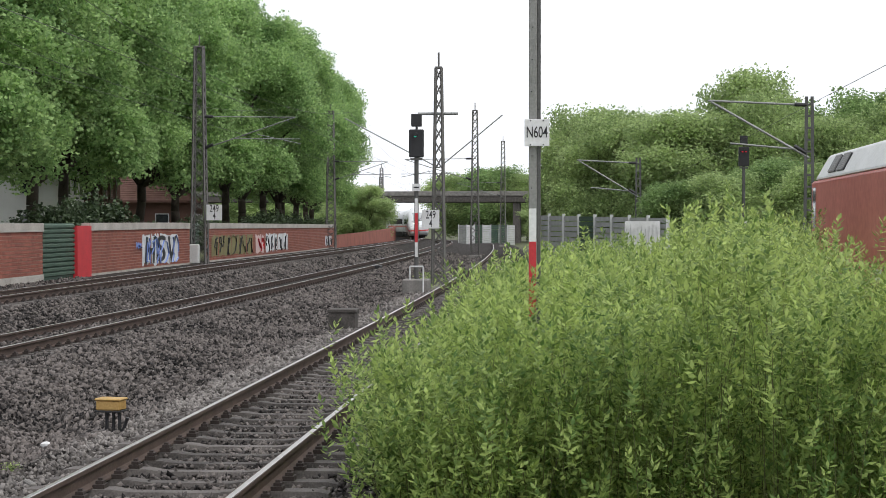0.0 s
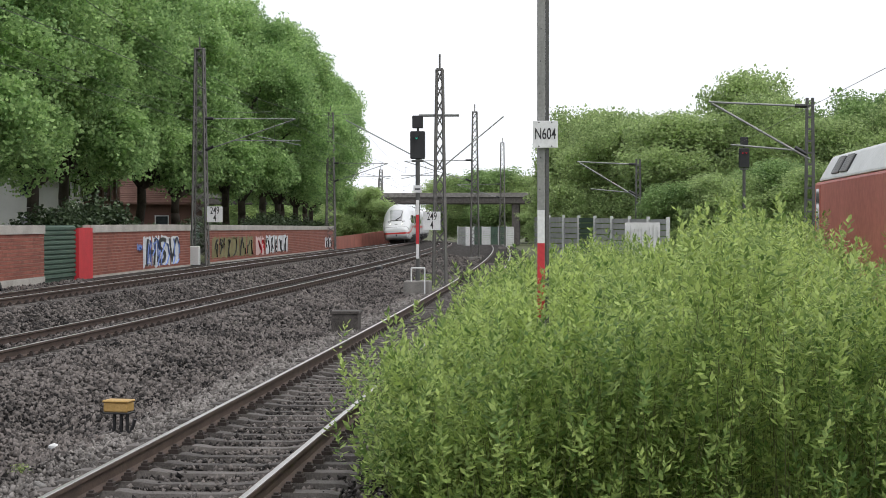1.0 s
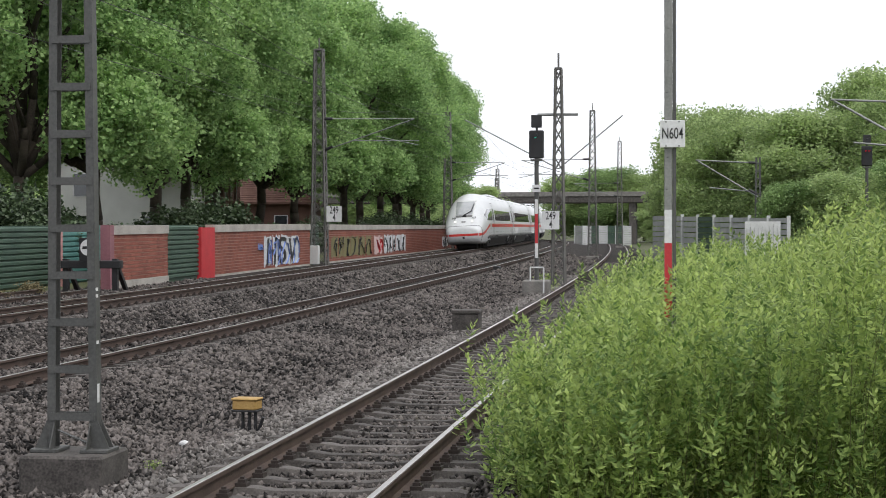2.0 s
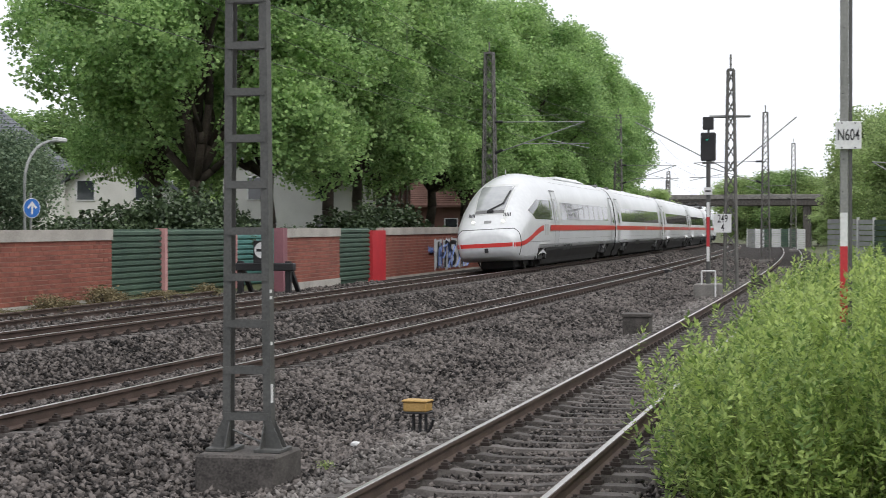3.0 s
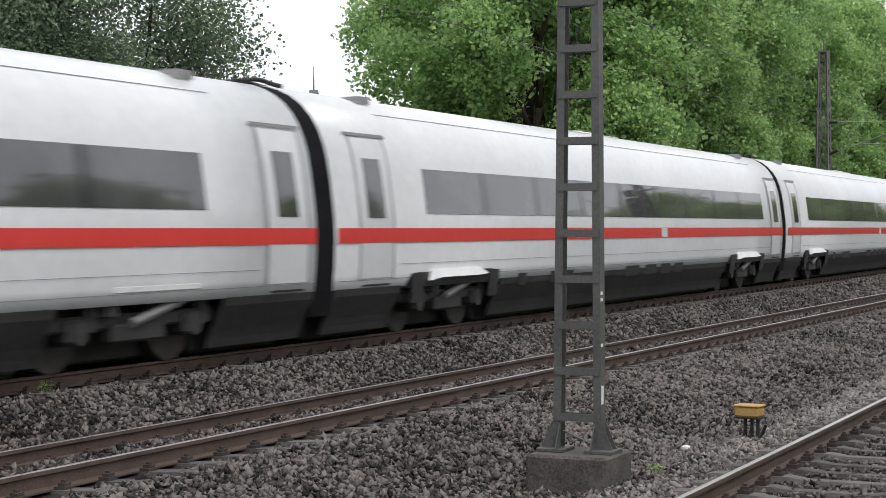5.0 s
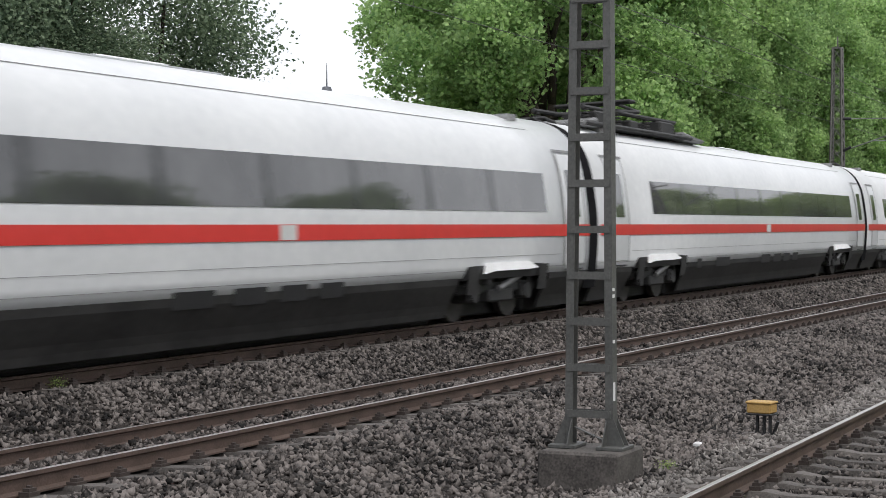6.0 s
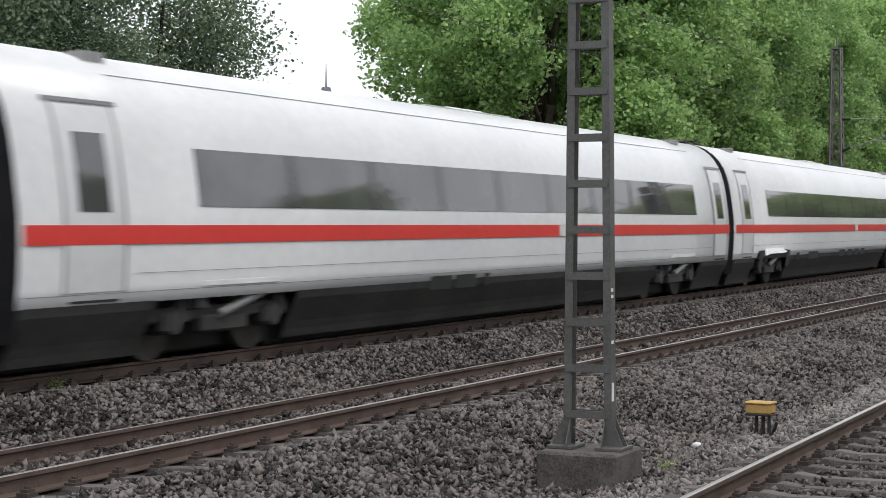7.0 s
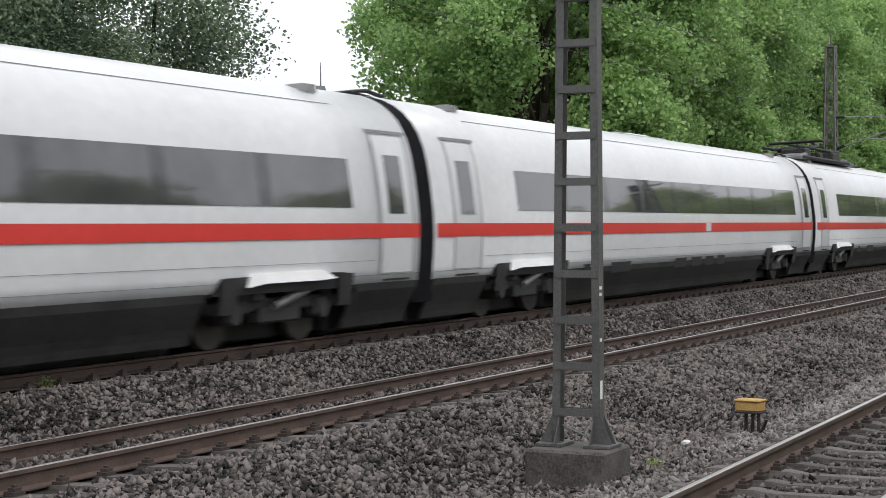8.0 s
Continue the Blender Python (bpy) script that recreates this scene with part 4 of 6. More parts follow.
def stones(name, mat, areas, label):
    """Loose crushed stones, each an uneven eight-sided lump."""
    rng = np.random.default_rng(5)
    vs, ts, base = [], [], 0
    octa = np.array([(1, 0, 0), (-1, 0, 0), (0, 1, 0), (0, -1, 0), (0, 0, 1), (0, 0, -1)], float)
    tris = np.array([(0, 2, 4), (2, 1, 4), (1, 3, 4), (3, 0, 4), (2, 0, 5), (1, 2, 5), (3, 1, 5), (0, 3, 5)])
    gq, gz = np.array([g[0] for g in GROUND]), np.array([g[1] for g in GROUND])
    for x0, x1, q0, q1, per, size in areas:
        n = int((x1 - x0) * (q1 - q0) * per)
        x, q = rng.uniform(x0, x1, n), rng.uniform(q0, q1, n)
        z = np.interp(q, gq, gz) + rng.uniform(-0.018, 0.032, n) + 0.0036 * np.clip(x - 30, -30, 45) * np.clip((q - 11) / 1.5, 0, 1)
        s = size * rng.uniform(0.6, 1.35, (n, 1)) * rng.uniform(0.6, 1.25, (n, 3))
        p = (octa[None] + rng.normal(0, 0.28, (n, 6, 3))) * s[:, None]
        a, b = rng.uniform(0, 6.28, n), rng.uniform(-0.9, 0.9, n)
        ca, sa, cb, sb = np.cos(a)[:, None], np.sin(a)[:, None], np.cos(b)[:, None], np.sin(b)[:, None]
        px, py, pz = p[..., 0], p[..., 1], p[..., 2]
        py, pz = py * cb - pz * sb, py * sb + pz * cb
        px, py = px * ca - py * sa, px * sa + py * ca
        yy = q + np.where(x > 0, x * x / (2 * RADIUS), 0)
        vs.append(np.stack([px + x[:, None], py + yy[:, None], pz + z[:, None]], -1).reshape(-1, 3))
        ts.append((tris[None] + 6 * np.arange(n)[:, None, None]).reshape(-1, 3) + base)
        base += 6 * n
    tagged(tri_mesh(name, np.concatenate(vs), np.concatenate(ts), mat), label, "ballast", "", "stuff")


stones("ballast_stones", STONES, ((10, 24, 4.85, 8.35, 470, 0.037), (24, 40, 4.85, 8.35, 260, 0.043), (40, 75, 4.85, 8.3, 90, 0.055), (75, 140, 4.5, 8.3, 34, 0.08), (90, 140, 10.4, 12.1, 34, 0.08), (60, 110, 2.5, 3.75, 50, 0.05), (30, 90, 4.9, 5.6, 60, 0.05), (10, 26, 8.9, 10.0, 230, 0.034), (26, 50, 8.9, 10.0, 120, 0.04),
                                  (12, 28, 10.35, 12.15, 460, 0.036), (28, 55, 10.35, 12.15, 190, 0.042), (55, 90, 10.4, 12.1, 80, 0.06), (16, 50, 12.6, 13.6, 90, 0.04), (16, 60, 14.1, 18.3, 90, 0.045)), "dark grey crushed track stones")
stones("pale_ballast_stones", STONES_PALE, ((9, 24, 4.05, 5.05, 430, 0.032), (24, 45, 4.05, 5.05, 230, 0.04), (45, 80, 4.05, 5.05, 90, 0.05)), "pale dusty crushed stones beside the rail")
stones("track_stones", STONES, ((9, 25, 2.45, 3.80, 330, 0.030), (25, 60, 2.5, 3.75, 110, 0.032), (9, 30, 0.9, 2.2, 300, 0.034)), "crushed stones between the sleepers")

# ---- wall along the far side ----
NEARER = 17.0
brick_panel(8.0, 42.65, 0.1)
for x0, x1, foot in ((50.55, 56.6, 0.2), (62.4, 80.6, 0.03), (85.5, 143.0, 0.03)):
    brick_panel(x0, x1, foot, NEARER)
for x0, x1, mt, lb in ((42.65, 46.1, GREEN_PANEL, "dark green ribbed noise barrier bay"), (46.3, 51.9, GREEN_PANEL, "stained dark green noise barrier bay"),
                       (52.2, 57.0, TEAL_PANEL, "pale teal ribbed noise barrier bay")):
    green_panel(x0, x1, mt, lb)
green_panel(56.6, 60.5, GREEN_PANEL, "dark green noise barrier bay with scrawls", NEARER)
green_panel(80.6, 85.5, GREEN_PANEL, "dark green noise barrier bay behind the mast", NEARER + 0.5)
wall_post(46.1, 0.2, 1.92, PINK_POST, "barrier_post", "slim pink painted steel post")
wall_post(51.95, 0.22, 1.92, PINK_POST, "barrier_post", "slim pink painted steel post")
wall_post(50.15, 0.4, 1.92, PURPLE, "barrier_post", "faded purple painted steel post", NEARER)
wall_post(60.5, 1.9, 1.80, RED_PAINT, "red_cabinet", "tall bright red painted steel cabinet", NEARER)


def low_wall():
    w = thing("wall", pose(0, 0, 0), "low brown brick retaining wall beside the line", "wall", "walls along the line", "structure")
    n = 12
    v, f = [], []
    for i in range(n + 1):
        x = 143 + 90 * i / n
        q = NEARER - 0.2 - 1.0 * i / n
        z = 1.15 + 0.7 * i / n
        v += [(x, q + off(x), -0.3), (x, q + off(x), z), (x, q + off(x) + 0.3, z), (x, q + off(x) + 0.3, -0.3)]
    for i in range(n):
        for j in range(3):
            f.append((4 * i + j, 4 * i + j + 1, 4 * i + j + 5, 4 * i + j + 4))
    f.append((0, 1, 2, 3))
    finish("brickwork", v, f, BRICK, w)


low_wall()


def spray(x0, x1, z0, z1, fill, line, seed, label):
    """Large spray-painted shapes on the wall: pale bodies with darker strokes, no letters."""
    rng = random.Random(seed)
    g = thing("graffiti", pose(0, 0, 0), label, "graffiti", "graffiti on the wall", "structure")
    x = x0
    while x < x1 - 0.4:
        w = rng.uniform(1.2, 2.4)
        e = min(x + w, x1)
        q = NEARER - 0.008
        v = []
        k = 7
        for i in range(k):
            xx = x + (e - x) * i / (k - 1)
            v += [(xx + rng.uniform(-.1, .1), q + off(xx), z0 + rng.uniform(0, .18)), (xx + rng.uniform(-.1, .1), q + off(xx), z1 - rng.uniform(0, .16))]
        finish("paint_field", v, [(2 * i, 2 * i + 1, 2 * i + 3, 2 * i + 2) for i in range(k - 1)], fill, g)
        for s in range(rng.randint(2, 3)):
            bm = bmesh.new()
            p = Vector((x + rng.uniform(.2, .8) * (e - x), 0, z1 - rng.uniform(.1, .4)))
            for _ in range(4):
                n = Vector((min(max(p.x + rng.uniform(-.6, .6), x), e), 0, min(max(p.z - rng.uniform(-.1, .5), z0 + .1), z1 - .1)))
                bar(bm, (p.x, q - 0.006 + off(p.x), p.z), (n.x, q - 0.006 + off(n.x), n.z), 0.11, 0.004)
                p = n
            part("paint_stroke", bm, line, g)
        x = e + rng.uniform(0.05, 0.3)


spray(70.8, 77.9, 0.2, 1.62, SILVER, SPRAY_BLUE, 3, "large silver spray-painted field with blue edges")
def spray_letters(text, x0, x1, z0, z1, mat, label):
    """Tall hand-sprayed capitals on the wall."""
    g = thing("graffiti", pose(0, 0, 0), label, "graffiti", "graffiti on the wall", "structure")
    wide = (x1 - x0) / len(text)
    for k, ch in enumerate(text):
        cu = bpy.data.curves.new("letter", "FONT")
        cu.body, cu.size, cu.extrude, cu.offset = ch, 1.0, 0.002, 0.012
        tmp = bpy.data.objects.new("tmp", cu)
        scene.collection.objects.link(tmp)
        me = bpy.data.meshes.new_from_object(tmp.evaluated_get(bpy.context.evaluated_depsgraph_get()))
        bpy.data.objects.remove(tmp)
        co = [v.co.copy() for v in me.vertices]
        lo, hi = [min(c[i] for c in co) for i in (0, 1)], [max(c[i] for c in co) for i in (0, 1)]
        for v in me.vertices:
            u, w = (v.co.x - lo[0]) / (hi[0] - lo[0]), (v.co.y - lo[1]) / (hi[1] - lo[1])
            x = x0 + wide * (k + 0.08 + 0.84 * u + 0.10 * (w - 0.5))
            v.co = (x, NEARER - 0.014 - v.co.z + off(x), z0 + (z1 - z0) * w + 0.05 * (k % 2))
        me.materials.clear()
        me.materials.append(mat)
        ob = new("letter", me)
        ob.parent = g


spray_letters("HSV", 71.2, 77.6, 0.32, 1.45, BLACK, "black spray-painted capitals on a silver ground")
spray(69.8, 70.7, 0.9, 1.3, SPRAY_BLUE, SPRAY_BLUE, 4, "blue spray-paint haze beside the tag")
spray(86.0, 99.0, 0.3, 1.5, SPRAY_OLIVE, BLACK, 5, "olive spray-painted tag with dark outlines")
spray(100.0, 103.2, 0.25, 1.45, SPRAY_PINK, RED_PAINT, 6, "pale pink spray-painted tag")
spray(104.0, 114.0, 0.3, 1.5, SILVER, BLACK, 7, "faded silver spray-painted tag")
spray(136.0, 141.0, 0.3, 1.2, SILVER, BLACK, 8, "faded silver spray-painted tag")


def buffer_stop():
    b = thing("buffer_stop", pose(48.9, 17.4, 0.0), "black steel buffer stop with a round white stop disc", "buffer stop")
    for y in (-0.75, 0.75):
        bm = bmesh.new()
        bar(bm, (0, y, 0), (0, y, 1.0), 0.16, 0.16)
        bar(bm, (1.0, y, 0), (0, y, 0.95), 0.12, 0.12)
        part("strut", bm, BLACK, b)
    bm = bmesh.new()
    box(bm, -0.15, 0.12, -0.95, 0.95, 0.72, 0.95, 0.02)
    part("beam", bm, BLACK, b)
    bm = bmesh.new()
    box(bm, -0.2, -0.16, -0.32, 0.28, 0.95, 1.62, 0.01)
    part("sign_board", bm, BLACK, b)
    bm = bmesh.new()
    rod(bm, (-0.215, 0, 1.33), (-0.2, 0, 1.33), 0.24, n=24)
    part("disc", bm, WHITE_PAINT, b, "white round disc")
    bm = bmesh.new()
    box(bm, -0.225, -0.216, -0.17, 0.17, 1.29, 1.37)
    part("bar", bm, BLACK, b, "black bar across the disc")


buffer_stop()

# ---- masts, signals, signs ----
batten_mast(15.16, 5.55, -0.13, 8.5)
m2 = lattice_mast(81.5, 17.6, 0.0, 10.4, 0.7, 0.38, arms=((5.6, -4.6),))
plate("sign", -0.45, -0.8, 2.55, 0.74, 0.74, (("249", 0.46, 0.17), ("4", 0.46, -0.18)), m2, "white hectometre plate", -90)
bm = bmesh.new()
box(bm, -0.75, -0.4, -0.1, 0.75, 0.15, 1.05, 0.03)
part("switch_box", bm, PALE_GREY, m2, "pale grey switch box")
m3 = lattice_mast(62.5, 4.72, -0.3, 7.9, 0.46, 0.20)
plate("sign", -0.45, 0.25, 2.45, 0.62, 0.66, (("249", 0.38, 0.15), ("4", 0.38, -0.16)), m3, "white hectometre plate", -90)
for zz, y0, y1 in ((6.25, -0.7, 0.75),):
    bm = bmesh.new()
    rod(bm, (0, y0, zz), (0, y1, zz), 0.05)
    part("bracket", bm, GALV, m3)
bm = bmesh.new()
rod(bm, (0, 0, 4.3), (0, 3.4, 6.1), 0.022)
rod(bm, (0, 0, 4.3), (0, -2.3, 6.2), 0.022)
part("cantilever", bm, GALV, m3, "slanting steel tubes")
lattice_mast(138.0, 19.3, 0.0, 11.1, 0.75, 0.4, arms=((5.6, -4.6),))
lattice_mast(123.0, 6.9, -0.2, 10.3, 0.6, 0.3, arms=((5.4, 5.0),))
lattice_mast(190.0, 7.7, -0.2, 11.4, 0.6, 0.35, arms=((5.4, 5.0),))
lattice_mast(220.0, 24.4, 0.0, 9.3, 0.6, 0.35)
lattice_mast(235.0, 26.2, 0.0, 8.6, 0.6, 0.35)


def right_mast(x, y, h, reach):
    """Slim mast of two flat legs with battens."""
    m = thing("catenary_mast", pose(x, y, -1.1, 0, 0, 90), "slim grey-green steel ladder mast", "catenary mast", "catenary masts")
    for sg in (-1, 1):
        bm = bmesh.new()
        bar(bm, (sg * 0.2, 0, 0), (sg * 0.11, 0, h), 0.09, 0.12)
        part("leg", bm, MAST_GREY, m)
    z = 0.3
    while z < h:
        bm = bmesh.new()
        box(bm, -0.17, 0.17, -0.05, 0.05, z - 0.04, z + 0.04)
        part("batten", bm, MAST_GREY, m)
        z += 0.48
    arm = new("cantilever")
    arm.parent = m
    for a, b, r in (((0, h - 0.35), (reach, h - 0.15), 0.045), ((0, h - 2.5), (reach * 0.97, h - 0.2), 0.05), ((reach * 0.1, h - 2.15), (reach * 0.78, h - 1.9), 0.04)):
        bm = bmesh.new()
        rod(bm, (a[0], 0, a[1]), (b[0], 0, b[1]), r)
        part("tube", bm, GALV, arm, "pale steel tube")
    for a in (h - 0.34, h - 2.3):
        bm = bmesh.new()
        rod(bm, (0.12, 0, a), (0.6, 0, a + (0.02 if a > h - 1 else 0.28)), 0.08)
        part("insulator", bm, BLACK, arm, "dark ribbed insulator")
    return m


right_mast(72.0, -9.7, 8.3, 4.1)
right_mast(112.0, -4.2, 7.4, 3.9)


def signal(x, y, z0, head_z, lamps, lamp_mat, banded, label):
    s = thing("railway_signal", pose(x, y, z0), label, "railway signal", "signals")
    bm = bmesh.new()
    rod(bm, (0, 0, 0), (0, 0, head_z - z0 - 0.5), 0.075, n=12)
    part("post", bm, MAST_GREY, s)
    hz = head_z - z0
    bm = bmesh.new()
    box(bm, -0.12, 0.12, -0.25, 0.25, hz - 0.5, hz + 0.45, 0.03)
    part("signal_head", bm, BLACK, s, "black signal screen")
    bm = bmesh.new()
    box(bm, -0.1, 0.1, -0.18, 0.18, hz + 0.55, hz + 0.98, 0.02)
    part("upper_screen", bm, BLACK, s, "small black indicator screen")
    bm = bmesh.new()
    rod(bm, (0.08, 0, hz + 0.3), (0.08, 0, hz + 0.7), 0.04)
    box(bm, -0.1, 0.1, -0.2, 0.2, hz - 0.6, hz - 0.53)
    part("bracket", bm, MAST_GREY, s)
    for dy, dz in lamps:
        bm = bmesh.new()
        rod(bm, (-0.135, dy, hz + dz), (-0.121, dy, hz + dz), 0.04, n=14)
        part("lamp", bm, lamp_mat, s, "lit signal lamp")
        bm = bmesh.new()
        rod(bm, (-0.26, dy, hz + dz + 0.07), (-0.12, dy, hz + dz + 0.07), 0.075, n=10)
        part("hood", bm, BLACK, s)
    bm = bmesh.new()
    box(bm, -0.1, -0.085, -0.14, 0.14, 3.0, 3.25)
    part("number_plate", bm, WHITE_PAINT, s, "small white plate with dark bars")
    bm = bmesh.new()
    box(bm, -0.105, -0.1, -0.09, 0.09, 3.1, 3.15)
    part("plate_bar", bm, BLACK, s)
    if banded:
        for k, mt in enumerate((WHITE_PAINT, RED_PAINT, RED_PAINT, WHITE_PAINT)):
            bm = bmesh.new()
            box(bm, -0.09, -0.078, -0.05, 0.05, 0.75 + 0.5 * k, 1.25 + 0.5 * k)
            part("band", bm, mt, s)
        bm = bmesh.new()
        box(bm, -0.5, 0.5, -0.45, 0.45, -0.5, 0.0, 0.04)
        part("foundation", bm, CONCRETE, s, "concrete foundation")
    return s


signal(59.2, 5.22, 0.1, 4.75, ((0.03, 0.22),), GREEN_LAMP, True, "black railway signal showing green on a slim mast")
signal(85.0, -8.3, -1.1, 5.3, ((0.07, 0.22), (-0.10, 0.22)), RED_LAMP, False, "black railway signal showing two red lamps")


def marker_pole():
    p = thing("marker_pole", pose(16.4, 0.19, -0.5), "grey steel pole with red and white bands", "pole")
    bm = bmesh.new()
    box(bm, -0.055, 0.055, -0.02, 0.055, 0, 5.4, 0.008)
    part("pole", bm, MAST_PALE, p, "weathered pale grey pole")
    for z in (1.0, 1.62, 2.24, 2.86, 3.48, 4.10, 4.72):
        bm = bmesh.new()
        box(bm, -0.05, 0.05, -0.055, -0.022, z, z + 0.62, 0.004)
        part("edge_strip", bm, MAST_GREY, p, "dark grey cable strip")
    bm = bmesh.new()
    box(bm, -0.064, -0.056, -0.016, 0.052, 1.55, 2.25)
    part("red_band", bm, RED_PAINT, p, "red painted band")
    bm = bmesh.new()
    box(bm, -0.064, -0.056, -0.016, 0.052, 2.25, 2.56)
    part("white_band", bm, WHITE_PAINT, p, "white painted band")
    for k in range(8):
        bm = bmesh.new()
        rod(bm, (-0.062, 0.03 - 0.006 * (k % 3), 2.75 + 0.3 * k), (-0.054, 0.03 - 0.006 * (k % 3), 2.75 + 0.3 * k), 0.006, n=6)
        part("bolt", bm, BLACK, p)
    e = plate("sign", -0.085, -0.022, 3.265, 0.232, 0.252, (("N604", 0.138, 0.0),), p, "white sign plate", -90)
    for dy in (-0.06, 0.06):
        for dz in (-0.112, 0.112):
            bm = bmesh.new()
            rod(bm, (dy, -0.013, dz), (dy, -0.008, dz), 0.007, n=8)
            part("bolt", bm, BLACK, e)
    bm = bmesh.new()
    pts = [(0, -0.02 - 0.13 * math.sin(a), 4.62 - 0.07 * math.cos(a)) for a in [k * 0.3 for k in range(6)]]
    for a, b in zip(pts, pts[1:]):
        rod(bm, a, b, 0.014)
    part("hook", bm, MAST_GREY, p, "curved steel hook")


marker_pole()


def locomotive():
    lo = thing("locomotive", pose(0, -5.95, 0), "faded red electric locomotive with a pale grey roof", "locomotive")

    def hull(name, prof, x0, x1, nose, mat, label):
        v = [(x - (nose * max(0.0, z - 1.6) if x > x0 else 0), y, z) for x in (x0, x1) for y, z in prof]
        n = len(prof)
        f = [(j, (j + 1) % n, n + (j + 1) % n, n + j) for j in range(n)] + [tuple(range(n))[::-1], tuple(range(n, 2 * n))]
        ob = finish(name, v, f, mat, lo, label)
        be = ob.modifiers.new("edge", "BEVEL")
        be.width, be.segments = 0.05, 2
        return ob
    hull("body", [(-1.45, -0.35), (1.45, -0.35), (1.45, 2.72), (-1.45, 2.72)], 14.0, 32.4, 0.06, LOCO_RED, "faded pinkish red side wall")
    hull("roof", [(-1.44, 2.724), (1.44, 2.724), (1.2, 3.17), (0.9, 3.25), (-0.9, 3.25), (-1.2, 3.17)], 14.0, 32.3, 0.28, PALE_GREY, "pale grey sloping roof")
    slope = math.atan2(0.446, 0.24)
    for k in range(2):
        bm = bmesh.new()
        box(bm, 28.9 + 0.95 * k, 29.65 + 0.95 * k, 1.30, 1.34, 2.80, 3.12, 0.01)
        bmesh.ops.rotate(bm, verts=bm.verts, cent=(29, 1.32, 2.96), matrix=Euler((math.pi / 2 - slope, 0, 0)).to_matrix())
        part("louvre", bm, BLACK, lo, "dark roof ventilation louvre")
        for j in range(5):
            bm = bmesh.new()
            box(bm, 28.95 + 0.95 * k + 0.14 * j, 29.0 + 0.95 * k + 0.14 * j, 1.335, 1.36, 2.80, 3.12)
            bmesh.ops.rotate(bm, verts=bm.verts, cent=(29, 1.32, 2.96), matrix=Euler((math.pi / 2 - slope, 0, 0)).to_matrix())
            part("louvre_slat", bm, SEAL_GREY, lo)
    bm = bmesh.new()
    box(bm, 31.75, 32.15, 1.445, 1.458, 1.85, 2.6, 0.005)
    part("cab_window", bm, GLASS, lo, "dark cab door window")
    for x in (31.55, 32.22):
        bm = bmesh.new()
        rod(bm, (x, 1.5, 0.6), (x, 1.5, 1.8), 0.018)
        part("handrail", bm, PALE_GREY, lo, "pale handrail")
    bm = bmesh.new()
    box(bm, 31.6, 32.2, 1.446, 1.456, 0.2, 2.66)
    part("cab_door", bm, LOCO_RED, lo)
    for k in range(3):
        bm = bmesh.new()
        box(bm, 25.0, 25.5, 1.451, 1.456, 0.5 + 0.3 * k, 0.68 + 0.3 * k)
        part("lettering_bar", bm, PALE_GREY, lo, "pale unreadable lettering bar")
    for x in (17.5, 20.0, 26.5, 29.0):
        for sg in (-1, 1):
            bm = bmesh.new()
            rod(bm, (x, sg * 0.68, -0.55), (x, sg * 0.82, -0.55), 0.62, n=24)
            part("wheel", bm, WHEEL, lo)
    bm = bmesh.new()
    box(bm, 15.0, 31.5, -1.0, 1.0, -0.9, -0.3, 0.05)
    part("underframe", bm, TRAIN_DARK, lo)


locomotive()


# small things beside the near track
def cable_box():
    b = thing("junction_box", pose(18.9, 4.91, -0.37, 0, 0, -8), "faded yellow junction box on short black legs", "junction box")
    bm = bmesh.new()
    box(bm, -0.10, 0.10, -0.14, 0.14, 0.24, 0.345, 0.012)
    part("body", bm, YELLOW, b)
    bm = bmesh.new()
    box(bm, -0.112, 0.112, -0.152, 0.152, 0.345, 0.372, 0.01)
    part("lid", bm, YELLOW, b, "weathered yellow lid")
    bm = bmesh.new()
    box(bm, -0.108, 0.108, -0.148, 0.148, 0.218, 0.24, 0.005)
    part("base_tray", bm, BLACK, b)
    for y in (-0.10, -0.03, 0.05):
        bm = bmesh.new()
        rod(bm, (0, y, -0.1), (0, y, 0.22), 0.02)
        part("leg", bm, BLACK, b)
    bm = bmesh.new()
    rod(bm, (0.0, -0.12, -0.05), (-0.02, -0.2, 0.16), 0.02)
    part("cable", bm, BLACK, b)


cable_box()
rng = random.Random(4)
litter = thing("white_litter", pose(18.2, 5.43, -0.44), "crumpled white scrap lying on the ballast", "litter")
bm = bmesh.new()
bmesh.ops.create_icosphere(bm, subdivisions=2, radius=0.055)
for v in bm.verts:
    v.co = Vector((v.co.x * 0.7, v.co.y * 1.2, max(-0.03, v.co.z * 0.7))) * rng.uniform(0.8, 1.25)
part("scrap", bm, WHITE_PAINT, litter)

pit = thing("cable_pit", pose(37.7, 4.85, -0.42), "square weathered concrete cable pit with a lid", "cable pit")
bm = bmesh.new()
box(bm, -0.3, 0.3, -0.29, 0.29, -0.1, 0.44, 0.02)
part("pit", bm, CONCRETE_DARK, pit)
bm = bmesh.new()
box(bm, -0.32, 0.32, -0.31, 0.31, 0.44, 0.52, 0.015)
part("lid", bm, CONCRETE_DARK, pit, "concrete lid")
pit2 = copy_thing(pit, pose(70.5, 4.2, -0.4))
tube = thing("concrete_offcut", pose(14.6, 4.45, -0.32, 0, 0, 30), "short pale concrete offcut lying in the stones", "offcut")
bm = bmesh.new()
box(bm, -0.14, 0.14, -0.03, 0.03, -0.03, 0.035, 0.01)
part("offcut", bm, CONCRETE, tube)
mag = thing("track_magnet", pose(84.0, 8.4 + off(84), -0.1), "black track magnet beside the rail", "track magnet")
bm = bmesh.new()
